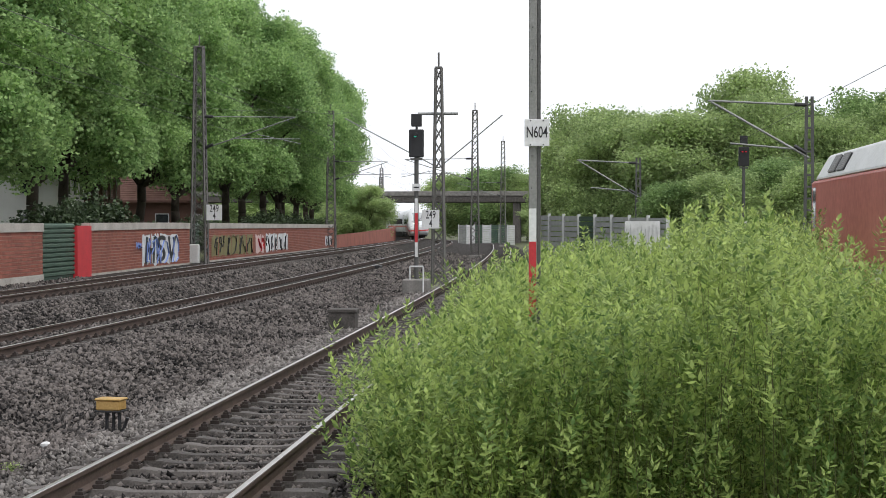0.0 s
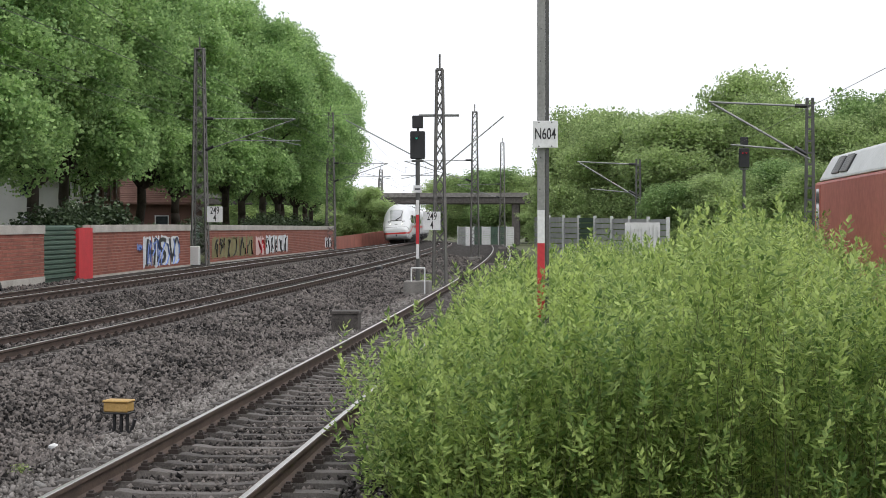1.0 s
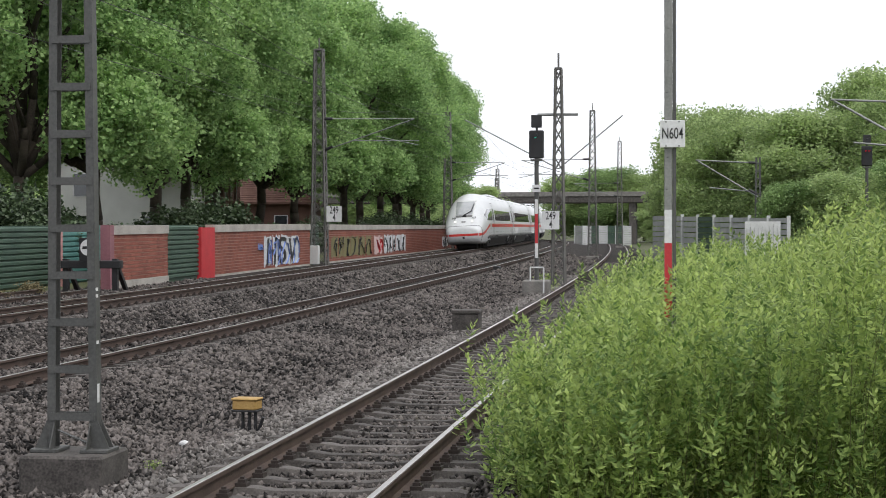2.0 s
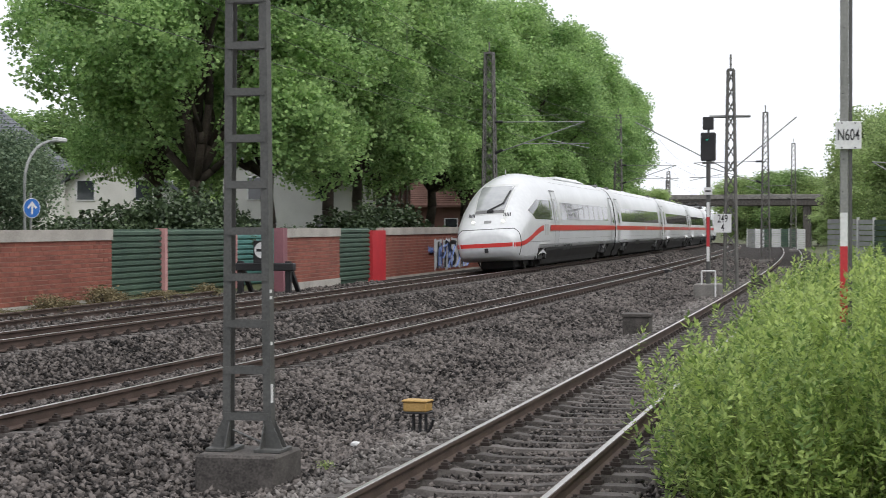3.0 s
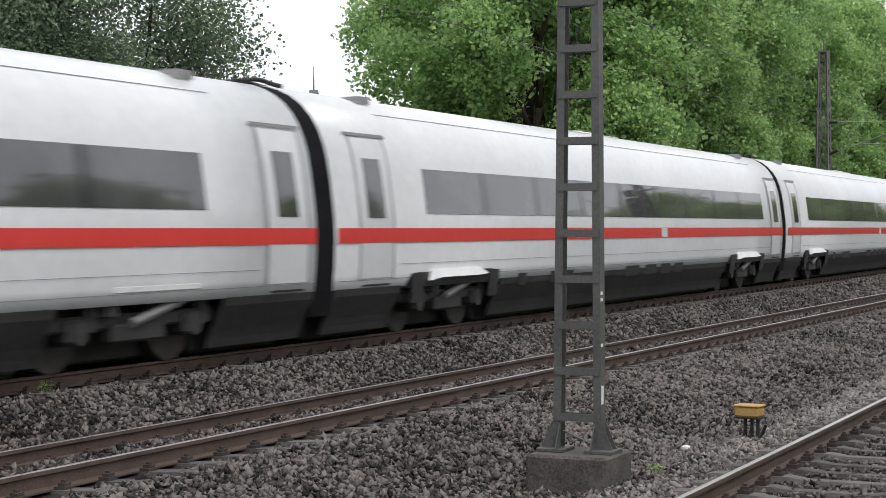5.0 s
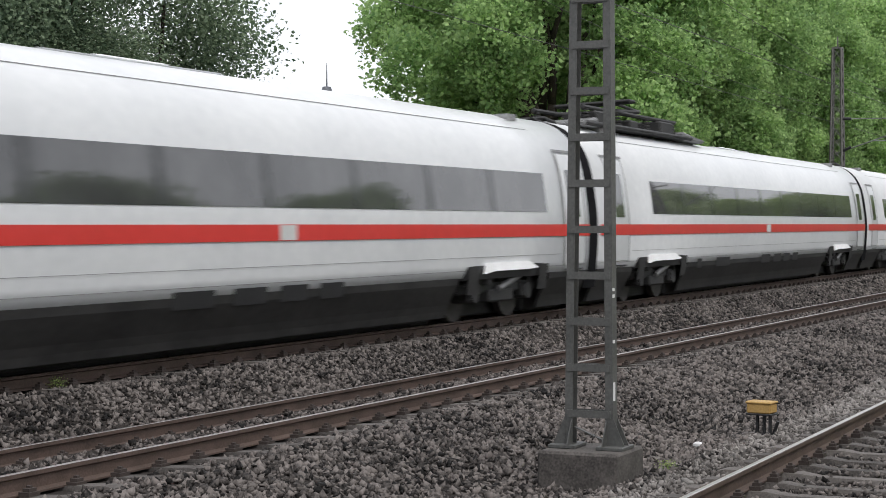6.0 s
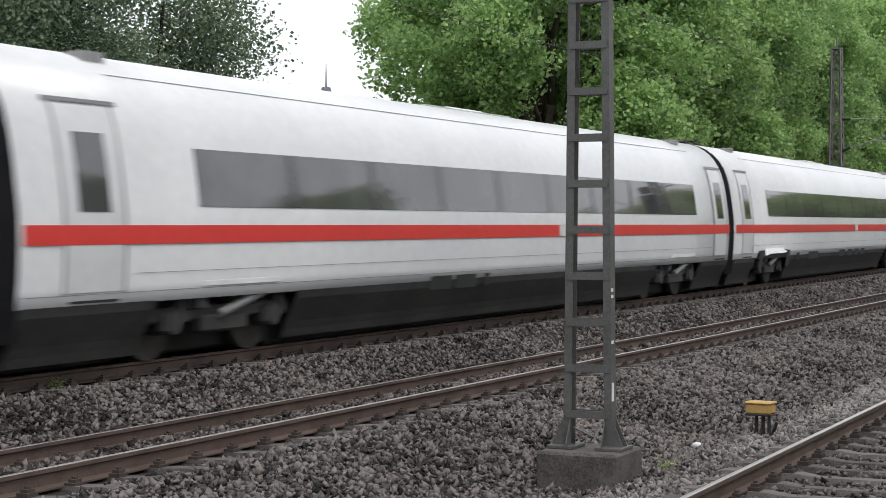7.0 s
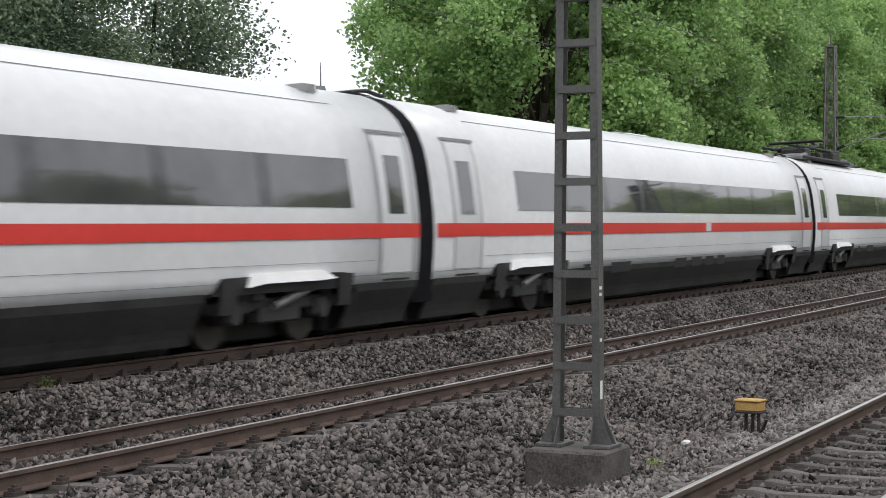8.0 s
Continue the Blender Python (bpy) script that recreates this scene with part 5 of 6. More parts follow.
box(bm, -0.5, 0.5, -0.15, 0.12, -0.1, 0.12, 0.03)
part("housing", bm, BLACK, mag)
frame_ = thing("pipe_bracket", pose(58.2, 4.9, -0.4), "white painted bent steel pipe by the signal", "bracket")
bm = bmesh.new()
for a, b in (((0, 0, 0), (0, 0, 0.95)), ((0, 0, 0.95), (0, 0.45, 0.95)), ((0, 0.45, 0.95), (0, 0.45, 0.5))):
    rod(bm, a, b, 0.025)
part("pipe", bm, WHITE_PAINT, frame_)


# ---- beyond the wall: signs, lamp, houses ----
def road_sign(x, y, z, kind, label):
    s = thing("road_sign", pose(x, y, 0.2, 0, 0, 62), label, "road sign", "road signs")
    bm = bmesh.new()
    rod(bm, (0, 0, 0), (0, 0, z + 0.2), 0.03)
    part("post", bm, GALV, s)
    # plates face the local -x side, turned towards the line
    def disc(dz, r, mt, lb):
        bm = bmesh.new()
        rod(bm, (-0.055, 0, z - 0.2 + dz), (-0.035, 0, z - 0.2 + dz), r, n=28)
        return part("disc", bm, mt, s, lb)
    if kind == "arrow":
        disc(0, 0.26, WHITE_PAINT, "white rim")
        bm = bmesh.new()
        rod(bm, (-0.06, 0, z - 0.2), (-0.056, 0, z - 0.2), 0.245, n=28)
        part("disc_face", bm, BLUE_SIGN, s, "blue round face")
        bm = bmesh.new()
        box(bm, -0.066, -0.061, -0.028, 0.028, z - 0.36, z - 0.1)
        for sg in (-1, 1):
            bar(bm, (-0.0635, sg * 0.13, z - 0.20), (-0.0635, -sg * 0.015, z - 0.045), 0.006, 0.055)
        part("arrow", bm, WHITE_PAINT, s, "white upward arrow")
    else:
        disc(0, 0.21, RED_PAINT, "red round face")
        bm = bmesh.new()
        box(bm, -0.062, -0.056, -0.14, 0.14, z - 0.235, z - 0.165)
        part("bar", bm, WHITE_PAINT, s, "white bar")
        bm = bmesh.new()
        box(bm, -0.055, -0.035, -0.15, 0.15, z - 0.82, z - 0.46, 0.01)
        part("lower_plate", bm, BLUE_SIGN, s, "blue square plate")
        bm = bmesh.new()
        box(bm, -0.06, -0.035, -0.13, 0.13, z - 1.1, z - 0.9)
        part("name_plate", bm, WHITE_PAINT, s, "white plate")
    return s


road_sign(41.3, 21.1, 2.5, "arrow", "blue round road sign with white arrow")
road_sign(39.6, 21.6, 2.85, "no_entry", "red no-entry road sign above a blue plate")
lamp = thing("street_lamp", pose(43.1, 22.2, 0.2), "grey street lamp with a curved arm", "street lamp")
bm = bmesh.new()
pts = [(0, 0, 0), (0, 0, 3.0)] + [(1.0 - math.cos(a) * 1.0 + 0.4 * a * a, 0, 3.0 + 1.25 * math.sin(a)) for a in [k * 0.22 for k in range(1, 8)]]
for a, b in zip(pts, pts[1:]):
    rod(bm, a, b, 0.045, 0.04)
part("post", bm, GALV, lamp, "curved grey post")
bm = bmesh.new()
box(bm, pts[-1][0] - 0.1, pts[-1][0] + 0.5, -0.1, 0.1, pts[-1][2] - 0.03, pts[-1][2] + 0.1, 0.03)
part("head", bm, PALE_GREY, lamp)


def house(x, y, w, d, eave, ridge, walls, roofs, label, turn=0.0, hip=0.0, rows=((1.0, 1.3),), spire=False):
    """A house with its long side along local x, a pitched or hipped roof and windows on two sides."""
    h = thing("house", pose(x, y, 0.3, 0, 0, turn), label, "house", "houses")
    bm = bmesh.new()
    box(bm, -w / 2, w / 2, -d / 2, d / 2, -0.3, eave)
    if not hip:
        q = [bm.verts.new(p) for p in ((-w / 2, -d / 2, eave), (-w / 2, d / 2, eave), (-w / 2, 0, ridge - 0.1), (w / 2, -d / 2, eave), (w / 2, d / 2, eave), (w / 2, 0, ridge - 0.1))]
        for fc in ((0, 1, 2), (3, 5, 4), (0, 2, 5, 3), (1, 4, 5, 2)):
            bm.faces.new([q[i] for i in fc])
    part("wall_shell", bm, walls, h)
    o = 0.5
    z0 = eave - 0.25
    v = [(-w / 2 - o, -d / 2 - o, z0), (w / 2 + o, -d / 2 - o, z0), (w / 2 + o, d / 2 + o, z0), (-w / 2 - o, d / 2 + o, z0), (-w / 2 - o + hip, 0, ridge), (w / 2 + o - hip, 0, ridge)]
    v += [(a, b, c + 0.18) for a, b, c in v]
    f = [(0, 4, 5, 1), (2, 5, 4, 3), (0, 3, 4), (1, 5, 2), (6, 7, 11, 10), (8, 9, 10, 11), (6, 10, 9), (7, 8, 11), (0, 1, 7, 6), (1, 2, 8, 7), (2, 3, 9, 8), (3, 0, 6, 9)]
    if not hip:
        f = [(0, 1, 5, 4), (3, 4, 5, 2), (6, 7, 11, 10), (8, 9, 10, 11), (0, 6, 7, 1), (3, 2, 8, 9), (0, 4, 10, 6), (4, 3, 9, 10), (1, 7, 11, 5), (5, 11, 8, 2)]
    roof = finish("roof", v, f, roofs, h)
    n = int((math.hypot(d / 2 + o, ridge - z0)) / 0.34)
    for k in range(1, n):
        t = k / n
        for sg in (-1, 1):
            y0, zz = sg * (d / 2 + o) * (1 - t), z0 + (ridge - z0) * t + 0.19
            x0 = -w / 2 - o + hip * t
            bm = bmesh.new()
            bar(bm, (x0 + 0.05, y0, zz), (-x0 - 0.05, y0, zz), 0.05, 0.04)
            part("tile_course", bm, roofs, roof)
        if hip:
            for sg in (-1, 1):
                y0 = (d / 2 + o) * (1 - t)
                xx = sg * (w / 2 + o - hip * t)
                bm = bmesh.new()
                bar(bm, (xx, -y0 + 0.05, z0 + (ridge - z0) * t + 0.19), (xx, y0 - 0.05, z0 + (ridge - z0) * t + 0.19), 0.05, 0.04)
                part("tile_course", bm, roofs, roof)
    for z, hh in rows:
        k = max(2, int(w / 2.4))
        for i in range(k):
            cx = -w / 2 + w * (i + 0.5) / k
            wn_ = new("window")
            wn_.parent = h
            bm = bmesh.new()
            box(bm, cx - 0.6, cx + 0.6, -d / 2 - 0.05, -d / 2 + 0.02, z, z + hh, 0.01)
            part("window_frame", bm, WHITE_PAINT, wn_, "white window frame")
            for sg in (-0.3, 0.3):
                bm = bmesh.new()
                box(bm, cx + sg - 0.24, cx + sg + 0.24, -d / 2 - 0.058, -d / 2 - 0.052, z + 0.07, z + hh - 0.07)
                part("pane", bm, GLASS, wn_)
        for i in range(2):
            cy = -d / 4 + d / 2 * i
            wn_ = new("window")
            wn_.parent = h
            bm = bmesh.new()
            box(bm, -w / 2 - 0.05, -w / 2 + 0.02, cy - 0.55, cy + 0.55, z, z + hh, 0.01)
            part("window_frame", bm, WHITE_PAINT, wn_, "white window frame")
            bm = bmesh.new()
            box(bm, -w / 2 - 0.058, -w / 2 - 0.052, cy - 0.46, cy + 0.46, z + 0.07, z + hh - 0.07)
            part("pane", bm, GLASS, wn_)
    if spire:
        bm = bmesh.new()
        rod(bm, (0, 0, ridge), (0, 0, ridge + 0.5), 0.4, 0.25, n=6)
        rod(bm, (0, 0, ridge + 0.5), (0, 0, ridge + 1.9), 0.05, 0.02)
        part("finial", bm, SLATE, h, "small lead finial with a rod")
    return h


house(91, 50, 9.5, 9.5, 5.2, 9.6, RENDERED, SLATE, "pale house with a steep grey slate hipped roof", 30, 4.9, ((1.0, 1.4), (3.6, 1.3)), True)
house(94.5, 43.0, 8, 6.5, 3.9, 6.4, RENDERED, SLATE, "white rendered house with a dark gable roof", 26, 0.0, ((1.0, 1.4), (3.3, 1.2)))
house(142, 36, 17, 10, 3.7, 6.6, HOUSE_BRICK, ROOF_TILE, "brown brick house with a red tiled roof", 10, 3.0, ((1.2, 1.4),))
house(101, 33.5, 8, 8, 5.4, 8.0, RENDERED, SLATE, "white rendered house behind the trees", 8, 0.0, ((0.9, 1.4), (3.4, 1.4)))
house(113, 34.5, 9, 8, 5.6, 8.4, HOUSE_BRICK, ROOF_TILE, "brown brick house behind the trees", 8, 0.0, ((0.9, 1.4), (3.4, 1.4)))

# ---- trees and shrubs ----
plane_a = tree(11, 17.0, 6.3, 4.6, LEAF, "tall plane tree with a dense bright green crown", 0.20, 3600, 28, 0.36)
plane_b = tree(23, 17.5, 6.0, 4.4, LEAF, "tall plane tree with a dense bright green crown", 0.20, 3600, 28, 0.36)
bushy_a = tree(31, 11.5, 3.6, 0.8, LEAF_PALE, "leafy broad tree with foliage down to the ground", 0.19, 2400, 26, 0.2, puff=(0.4, 0.4, 0.38), lobe=(0.22, 0.42))
bushy_b = tree(37, 11.5, 3.4, 0.6, LEAF_DARK, "dark leafy tree with foliage down to the ground", 0.19, 2400, 26, 0.2, puff=(0.4, 0.4, 0.38), lobe=(0.22, 0.42))
plane_a.matrix_basis = pose(63.8, 25.5, 0.3)
plane_b.matrix_basis = pose(73.0, 25.8, 0.3, 0, 0, 70)
rng = random.Random(8)


def stand(model, x, y, z, size=1.0, high=None):
    c = copy_thing(model, pose(x, y, z, 0, 0, rng.uniform(0, 360)))
    c.scale = (size, size, high or size)
    return c


for k, x in enumerate((83, 91, 99, 108, 117, 126, 135, 144, 153, 162, 172, 182, 193)):
    stand(plane_b if k % 2 else plane_a, x, 25.5 + off(x) - (2.0 if x > 120 else 0) + rng.uniform(-0.6, 0.8), 0.3, rng.uniform(0.95, 1.04), 1.04)
stand(plane_b, 73.0, 31.0, 0.3, 0.66, 0.92)
willow = tree(41, 12.0, 4.0, 1.6, LEAF_GREY, "tall grey-green tree with a loose airy crown", 0.095, 6000, 26, 0.25, puff=(0.36, 0.36, 0.30), lobe=(0.24, 0.40))
willow.matrix_basis = pose(33.6, 26.0, 0.3)
stand(willow, 27.5, 25.0, 0.3, 1.0, 1.05)
stand(willow, 36.3, 24.6, 0.0, 0.62, 0.5)
stand(willow, 31.0, 24.0, 0.0, 0.8, 0.58)
stand(willow, 33.5, 23.8, 0.0, 0.6, 0.46)
small = tree(47, 5.6, 2.8, 0.9, LEAF_GREY, "small spreading tree in front of the houses", 0.10, 2200, 20, 0.14)
small.matrix_basis = pose(48.5, 27.5, 0.0)
stand(small, 44.5, 27.0, 0.3, 0.9, 0.85)
stand(small, 52.5, 28.5, 0.3, 0.9, 0.9)
for x, y, hgt, md in ((137, -0.6, 12.6, 0), (129, -2.6, 11.2, 0), (132, -4.6, 12.0, 0), (124, -7.0, 11.4, 0), (131, -9.6, 11.0, 0), (128, -12.2, 14.6, 0), (122, -13.8, 12.5, 0), (126, -16.2, 12.0, 1), (118, -17.5, 10.6, 0),
                      (122, -20.2, 12.8, 1), (116, -22.4, 12.2, 0), (120, -25.5, 13.0, 1), (108, -9.5, 6.5, 0), (110, -12.5, 7.5, 1), (106, -15.5, 7.0, 0), (109, -6.2, 6.0, 1), (104, -19.0, 8.0, 0)):
    stand(bushy_b if md else bushy_a, x, y, -1.2, rng.uniform(0.95, 1.2) * min(1.0, hgt / 9.5), hgt / 11.8)
bushy_a.matrix_basis, bushy_b.matrix_basis = pose(165, -4, -1.0), pose(140, -14, -1.0)
# tall trees on the camera's side of the line, which the train's windows mirror
for k in (0, 1, 4, 5, 7):
    stand(bushy_b, 28 + 10.5 * k, -27 + rng.uniform(-2, 2), -1.2, 1.5, rng.uniform(1.2, 1.7))
# woods closing the view behind the houses and beyond the bridge
for k in range(16):
    x = 35 + 12 * k
    stand(bushy_b if k % 3 else bushy_a, x, 62 + off(x) + rng.uniform(-4, 6), 0.2, 1.9, rng.uniform(0.75, 0.95))
for k in range(17):
    y = -30 + 6.5 * k
    if abs(y - 40.0) < 13.0:  # the line runs through here
        continue
    stand(bushy_b if k % 2 else bushy_a, 345 + rng.uniform(-15, 25), y, -0.5, 2.2, rng.uniform(0.9, 1.25))
for x, y in ((208, 25.5), (216, 28), (228, 27.5), (240, 30.5), (255, 33), (236, 1.0), (250, 4), (226, -4)):
    stand(bushy_a, x, y, -0.2, 0.9, rng.uniform(0.45, 0.62))

shrub_a = shrub(3, 4.2, 2.4, 2.9, LEAF_SHRUB, "dense dark green garden shrub behind the wall", 0.15, 420, 20)
shrub_a.matrix_basis = pose(74.5, 21.8, 0.25)
for x, y, s, hz in ((55.5, 23.8, 1.1, 1.12), (59.5, 24.2, 1.15, 1.15), (63, 24.6, 0.9, 1.0), (66, 22.4, 0.8, 0.6), (78, 22.3, 1.3, 1.12), (79, 22.5, 0.8, 0.6), (122, 22.3, 1.1, 0.95), (128, 22.6, 1.2, 1.0), (134, 23, 1.0, 0.8), (146, 24, 1.3, 0.9), (103, 22.4, 0.8, 0.8), (90, 22.6, 0.9, 0.6), (153, 24, 1.3, 1.0)):
    stand(shrub_a, x, y, 0.25, s, hz)
shrub_b = shrub(5, 4.0, 1.6, 2.1, LEAF_SHRUB, "low dark green shrubs behind the wall coping", 0.12, 300, 18)
shrub_b.matrix_basis = pose(37.0, 21.6, 0.25)
for x in (24, 28, 32.5, 41.5, 46, 50.5, 55, 60, 65.5, 71, 77, 84, 95, 100, 107, 113, 119, 140, 148):
    stand(shrub_b, x, 21.6 + off(x) + rng.uniform(-0.1, 0.4), 0.25, rng.uniform(0.9, 1.15), rng.uniform(0.6, 1.0))
weed = shrub(9, 1.1, 0.6, 0.5, DRY_WEED, "dry brown weeds at the foot of the wall", 0.06, 110, 14, "weeds")
weed.matrix_basis = pose(40.5, 18.75, -0.04)
for x in (37.5, 38.8, 41.6, 43.6, 45.0, 47.6, 35.0, 31.0, 60.0, 63.0):
    stand(weed, x, 18.75 + rng.uniform(-0.15, 0.2), -0.04, rng.uniform(0.5, 0.95), rng.uniform(0.4, 0.8))
weed2 = shrub(10, 0.5, 0.35, 0.35, LEAF_BUSH, "small green weed growing in the ballast", 0.04, 40, 12, "weeds")
weed2.matrix_basis = pose(61, 5.0, -0.42)
for x, y in ((15.9, 12.2), (15.85, 5.02), (63, 5.3), (64, 5.2)):
    stand(weed2, x, y, ground_z(y) - 0.02, 0.35 if x < 20 else 1.6)


def thicket():
    """Dense upright shoots with narrow leaves between the near track and the locomotive."""
    rg = np.random.default_rng(17)
    t = thing("thicket", pose(0, 0, 0), "dense bright green thicket of leafy upright shoots", "bushes", "", "stuff")
    count = 3000
    x = 12.4 + 22.0 * rg.uniform(0, 1, count) ** 1.2
    left = 1.32 + 0.14 * np.sin(x * 1.3) - 0.25 * np.clip((x - 26) / 8, 0, 1)
    right = np.maximum(-0.205 * x - 0.4, -4.15)
    y = left + (right - left) * rg.uniform(0, 1, count)
    stray = rg.uniform(0, 1, count) < 0.012
    x = np.where(stray, 15.0 + 9 * rg.uniform(0, 1, count), x)
    y = np.where(stray, left + rg.uniform(0.05, 0.4, count), y)
    gz = np.interp(y, [g[0] for g in GROUND], [g[1] for g in GROUND])
    lump = 0.20 * np.sin(x * 0.9 + 1.0) * np.sin(y * 1.4 + 0.4) + 0.12 * np.sin(x * 2.3 + y * 1.9)
    edge = np.clip((left - y) / 1.2, 0, 1)
    swell = np.clip((-y / x - 0.045) / 0.045, 0, 1) * (1 - 0.8 * np.clip((-y / x - 0.125) / 0.03, 0, 1))
    fill = np.clip((x - 13.5) / 2, 0, 1) * np.clip((0.06 - y / x) / 0.02, 0, 1) * np.clip((y / x + 0.06) / 0.03, 0, 1)
    top = 0.62 + 0.62 * edge + 0.62 * swell + 0.27 * fill + lump + rg.normal(0, 0.12, count)
    h = np.maximum(top - gz, 0.5) * np.where(rg.uniform(0, 1, count) < 0.3, rg.uniform(0.5, 0.85, count), 1.0)
    lean = rg.normal(0, 0.13, (count, 2))
    lean[:, 1] += 0.14 * (1 - edge)
    # each shoot carries several leafy sprigs; a sprig is a spiral of narrow leaves round its axis
    sprigs, per = 8, 20
    si = np.repeat(np.arange(count), sprigs)
    sk = np.tile(np.arange(sprigs), count)
    sf = np.clip(1.0 - 0.105 * sk + rg.uniform(-0.05, 0.03, len(si)), 0.12, 1.0)
    san = rg.uniform(0, 6.28, len(si))
    sr = np.where(sk == 0, 0.0, rg.uniform(0.06, 0.24, len(si)))
    sp = np.stack([x[si] + lean[si, 0] * h[si] * sf ** 1.5 + sr * np.cos(san), y[si] + lean[si, 1] * h[si] * sf ** 1.5 + sr * np.sin(san), gz[si] + h[si] * sf], -1)
    axis = np.stack([np.cos(san) * sr * 3.2, np.sin(san) * sr * 3.2, np.ones(len(si))], -1) + rg.normal(0, 0.16, (len(si), 3))
    axis /= np.linalg.norm(axis, axis=1, keepdims=True)
    i = np.repeat(np.arange(len(si)), per)
    k = np.tile(np.arange(per), len(si))
    f = (k + rg.uniform(-0.4, 0.4, len(k))) / per
    ax = axis[i]
    p = sp[i] - ax * (0.27 * (1 - f))[:, None]
    u = np.cross(ax, np.array([0.3, 0.8, 0.2]))
    u /= np.linalg.norm(u, axis=1, keepdims=True)
    t2 = np.cross(ax, u)
    an = k * 2.4 + rg.uniform(0, 6.28, len(si))[i] + rg.normal(0, 0.25, len(k))
    rad = u * np.cos(an)[:, None] + t2 * np.sin(an)[:, None]
    rise_ = (0.30 + 0.85 * np.clip(f, 0, 1) ** 2 + rg.normal(0, 0.16, len(k)))[:, None]
    d = rad * np.cos(rise_) + ax * np.sin(rise_)
    w = np.cross(ax, rad)
    nn = np.cross(d, w)
    ln = (0.082 * rg.uniform(0.6, 1.25, len(k)) * (1.0 - 0.3 * np.clip(f, 0, 1) ** 3))[:, None]
    m = p + d * ln * 0.5
    l, r = m - w * ln * 0.21 - nn * ln * 0.05, m + w * ln * 0.21 - nn * ln * 0.05
    v = np.stack([p, r, p + d * ln, l], 1).reshape(-1, 3)
    q = np.arange(len(k))[:, None] * 4
    tri_mesh("leaves", v, np.concatenate([q + [0, 1, 2], q + [0, 2, 3]]), LEAF_BUSH, t, "narrow bright green leaves")
    # stems: slim three-sided spikes
    c = np.arange(3) * 2.094
    ring = np.stack([np.cos(c), np.sin(c), 0 * c], -1) * 0.0036
    base = np.stack([x, y, gz], -1)[:, None] + ring[None]
    mid = np.stack([x + lean[:, 0] * h * 0.35, y + lean[:, 1] * h * 0.35, gz + h * 0.5], -1)[:, None] + ring[None] * 0.7
    tip = np.stack([x + lean[:, 0] * h, y + lean[:, 1] * h, gz + h], -1)[:, None]
    sv = np.concatenate([base, mid, tip], 1).reshape(-1, 3)
    o = np.arange(count)[:, None] * 7
    st = [o + [j, (j + 1) % 3, 3 + (j + 1) % 3] for j in range(3)] + [o + [j, 3 + (j + 1) % 3, 3 + j] for j in range(3)] + [o + [3 + j, 3 + (j + 1) % 3, 6] for j in range(3)]
    tri_mesh("stems", sv, np.concatenate(st), STEM, t, "thin reddish green stems")


thicket()


# ---- right side barrier, bridge, wires ----
def barrier():
    a, b = Vector((100.0, -5.45, 0)), Vector((122.0, 2.6, 0))
    n = 8
    for k in range(n):
        p, q = a.lerp(b, k / n), a.lerp(b, (k + 1) / n)
        zt = 2.42 + 0.3 * k / n
        t = thing("noise_barrier", pose(0, 0, 0), "pale grey ribbed aluminium noise barrier bay" if k != 4 else "dark green noise barrier bay", "noise barrier", "far noise barrier bays", "structure")
        for j in range(11):
            z0 = -1.3 + (zt + 1.3) * (j + 0.5) / 11
            bm = bmesh.new()
            bar(bm, p + Vector((0, 0, z0)), q + Vector((0, 0, z0)), 0.12, (zt + 1.3) / 11 - 0.06)
            part("plank", bm, GREEN_PANEL if k == 4 else BARRIER_GREY, t)
        bm = bmesh.new()
        bar(bm, p + Vector((-0.1, 0, -1.3)), p + Vector((-0.1, 0, zt + 0.1)), 0.2, 0.2)
        part("post", bm, PALE_GREY, t)
    t = thing("noise_barrier", pose(0, 0, 0), "white painted barrier panel with grey scrawls", "noise barrier", "far noise barrier bays", "structure")
    bm = bmesh.new()
    bar(bm, (98.0, -2.95, 0.5), (98.0, -4.9, 0.5), 0.1, 3.4)
    part("panel", bm, WHITE_PAINT, t)
    r2 = random.Random(2)
    for k in range(9):
        bm = bmesh.new()
        y = -3.05 - 0.21 * k
        bar(bm, (97.93, y, 2.05 - r2.uniform(0, .3)), (97.93, y - r2.uniform(-.1, .1), 0.9 - r2.uniform(0, .5)), 0.06, 0.012)
        part("paint_stroke", bm, SEAL_GREY, t)
    # a short far barrier behind the station end
    for k, mt in enumerate((PALE_GREY, GREEN_PANEL, GREEN_PANEL, PALE_GREY, GREEN_PANEL, WHITE_PAINT, GALV)):
        t = thing("noise_barrier", pose(0, 0, 0), "weathered far noise barrier bay", "noise barrier", "far noise barrier bays", "structure")
        for j in range(9):
            bm = bmesh.new()
            box(bm, 236, 236.15, 8.0 + 1.1 * k, 9.0 + 1.1 * k, -0.6 + 0.3 * j, -0.33 + 0.3 * j)
            part("plank", bm, mt, t)
        bm = bmesh.new()
        box(bm, 235.9, 236.2, 9.0 + 1.1 * k, 9.1 + 1.1 * k, -0.6, 2.2)
        part("post", bm, PALE_GREY, t)


barrier()


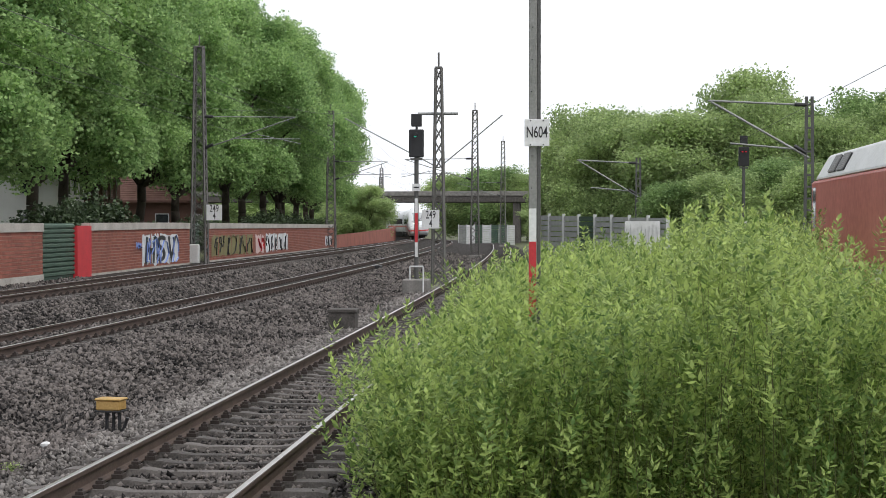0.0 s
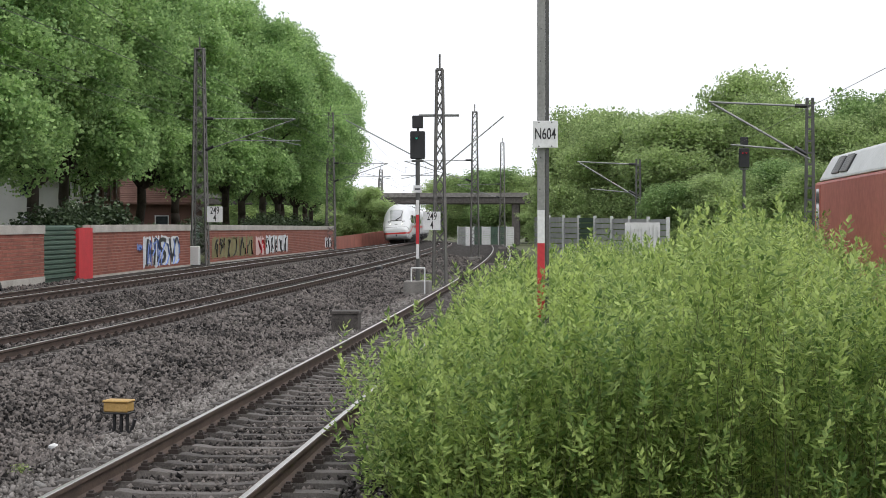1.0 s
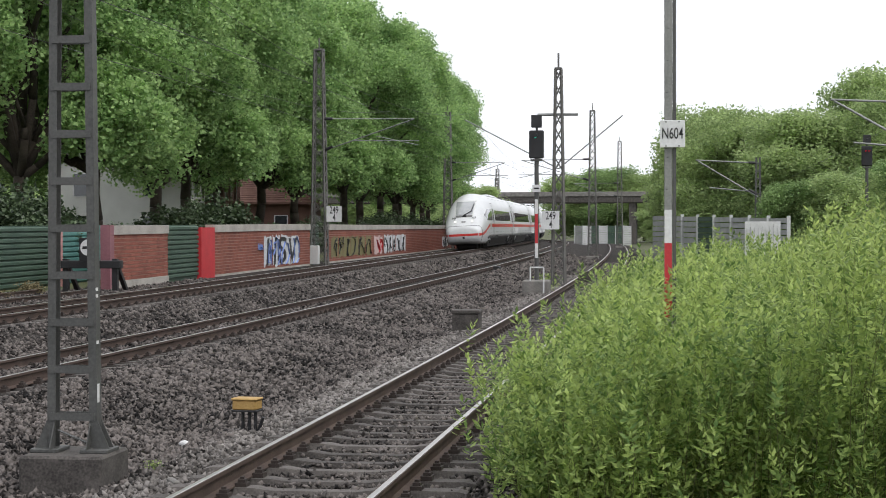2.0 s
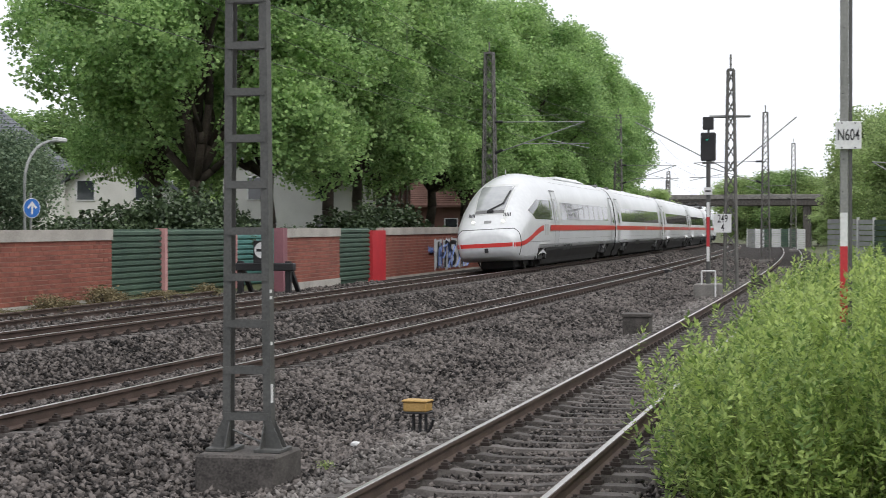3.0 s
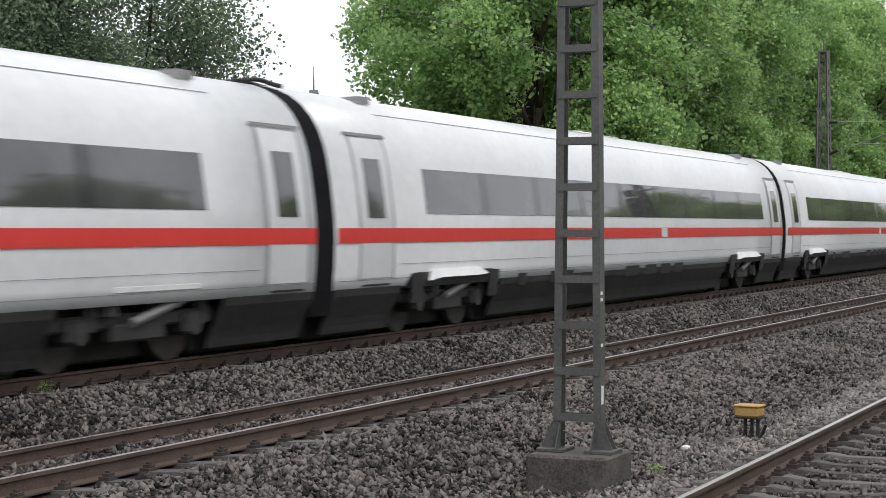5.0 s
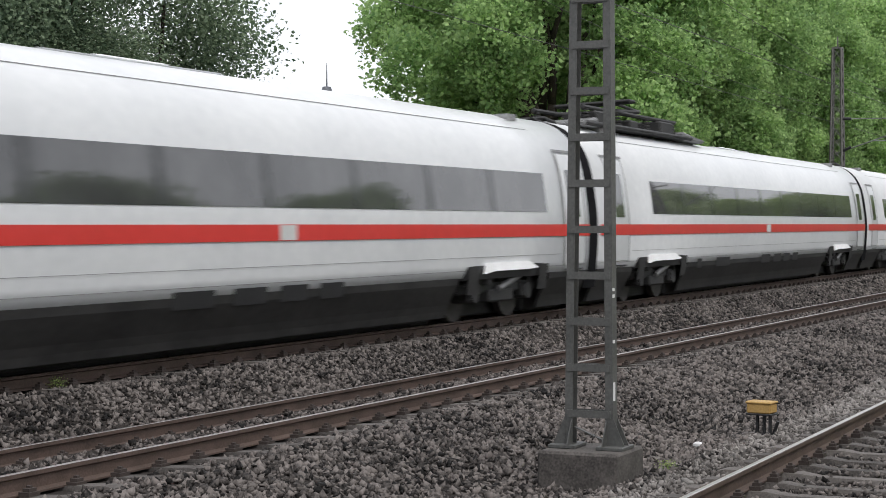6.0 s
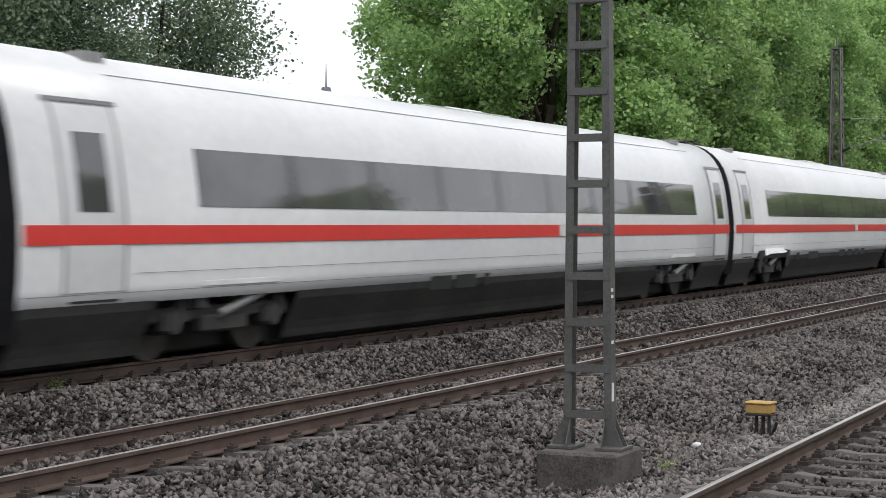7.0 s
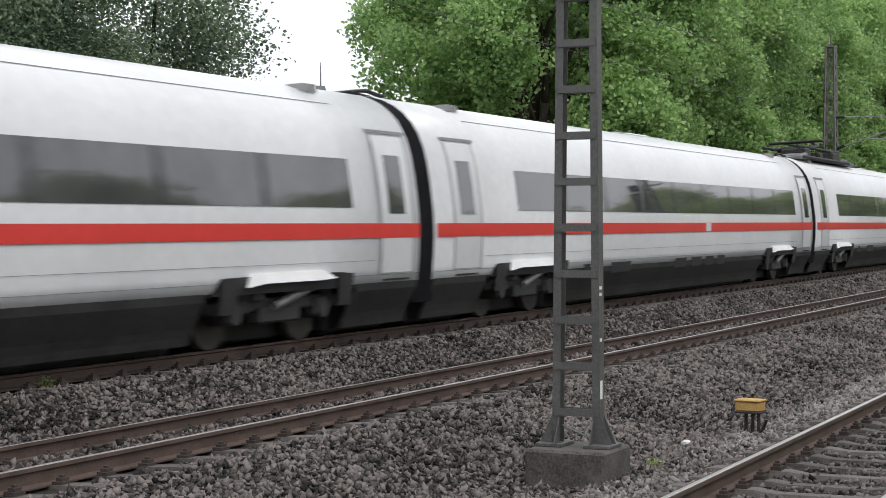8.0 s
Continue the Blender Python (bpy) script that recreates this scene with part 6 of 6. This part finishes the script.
def bridge():
    b = thing("road_bridge", pose(300, 0, 0), "grey concrete road bridge over the tracks", "bridge", "", "structure")
    bm = bmesh.new()
    box(bm, 0, 9, -25, 75, 6.1, 7.2, 0.1)
    part("deck", bm, CONCRETE_DARK, b)
    for x in (0, 8.7):
        bm = bmesh.new()
        box(bm, x - 0.15, x + 0.2, -25, 75, 7.2, 8.0, 0.05)
        part("parapet", bm, CONCRETE, b)
    for y in (10.0, 41.0):
        bm = bmesh.new()
        box(bm, 0.5, 8.5, y - 0.6, y + 0.6, -1.0, 6.1, 0.05)
        part("pier", bm, CONCRETE_DARK, b)
    for y0, y1 in ((-60, -25), (75, 140)):
        bm = bmesh.new()
        box(bm, 0.2, 8.8, y0, y1, -1.5, 7.3, 0.2)
        part("abutment", bm, CONCRETE_DARK, b)


bridge()


def wire(name, pts, r, label):
    bm = bmesh.new()
    for a, c in zip(pts, pts[1:]):
        rod(bm, a, c, r * 0.75, n=5)
    return tagged(part(name, bm, MAST_GREY), label, "wire", "overhead wires", "structure")


for q, z in ((13.05, 5.75), (9.4, 5.6)):
    wire("contact_wire", [(x, q + off(x), z) for x in range(-10, 300, 10)], 0.009, "thin dark overhead contact wire")
    cat = []
    for x in range(-10, 300, 5):
        u = ((x - 81.5) / 60.0) % 1.0
        cat.append((x, q + off(x), z + 0.35 + 1.35 * (2 * u - 1) ** 2))
    wire("catenary_wire", cat, 0.008, "thin dark catenary wire")
    for x in range(0, 260, 9):
        u = ((x - 81.5) / 60.0) % 1.0
        wire("dropper", [(x, q + off(x), z), (x, q + off(x), z + 0.35 + 1.35 * (2 * u - 1) ** 2)], 0.005, "thin dropper wire")
wire("contact_wire", [(x, -5.95, 4.9) for x in range(20, 140, 10)], 0.009, "thin dark overhead contact wire")


def motions():
    for i, car in enumerate(cars):
        rows = []
        for k in range(41):
            t = k * 0.2
            m = car_pose(nose_at(t) + CAR * i)
            rows.append((t, m @ pose(CAR, 0, 0, 0, 0, 180) if i == len(cars) - 1 else m))
        walk(car, rows)


motions()
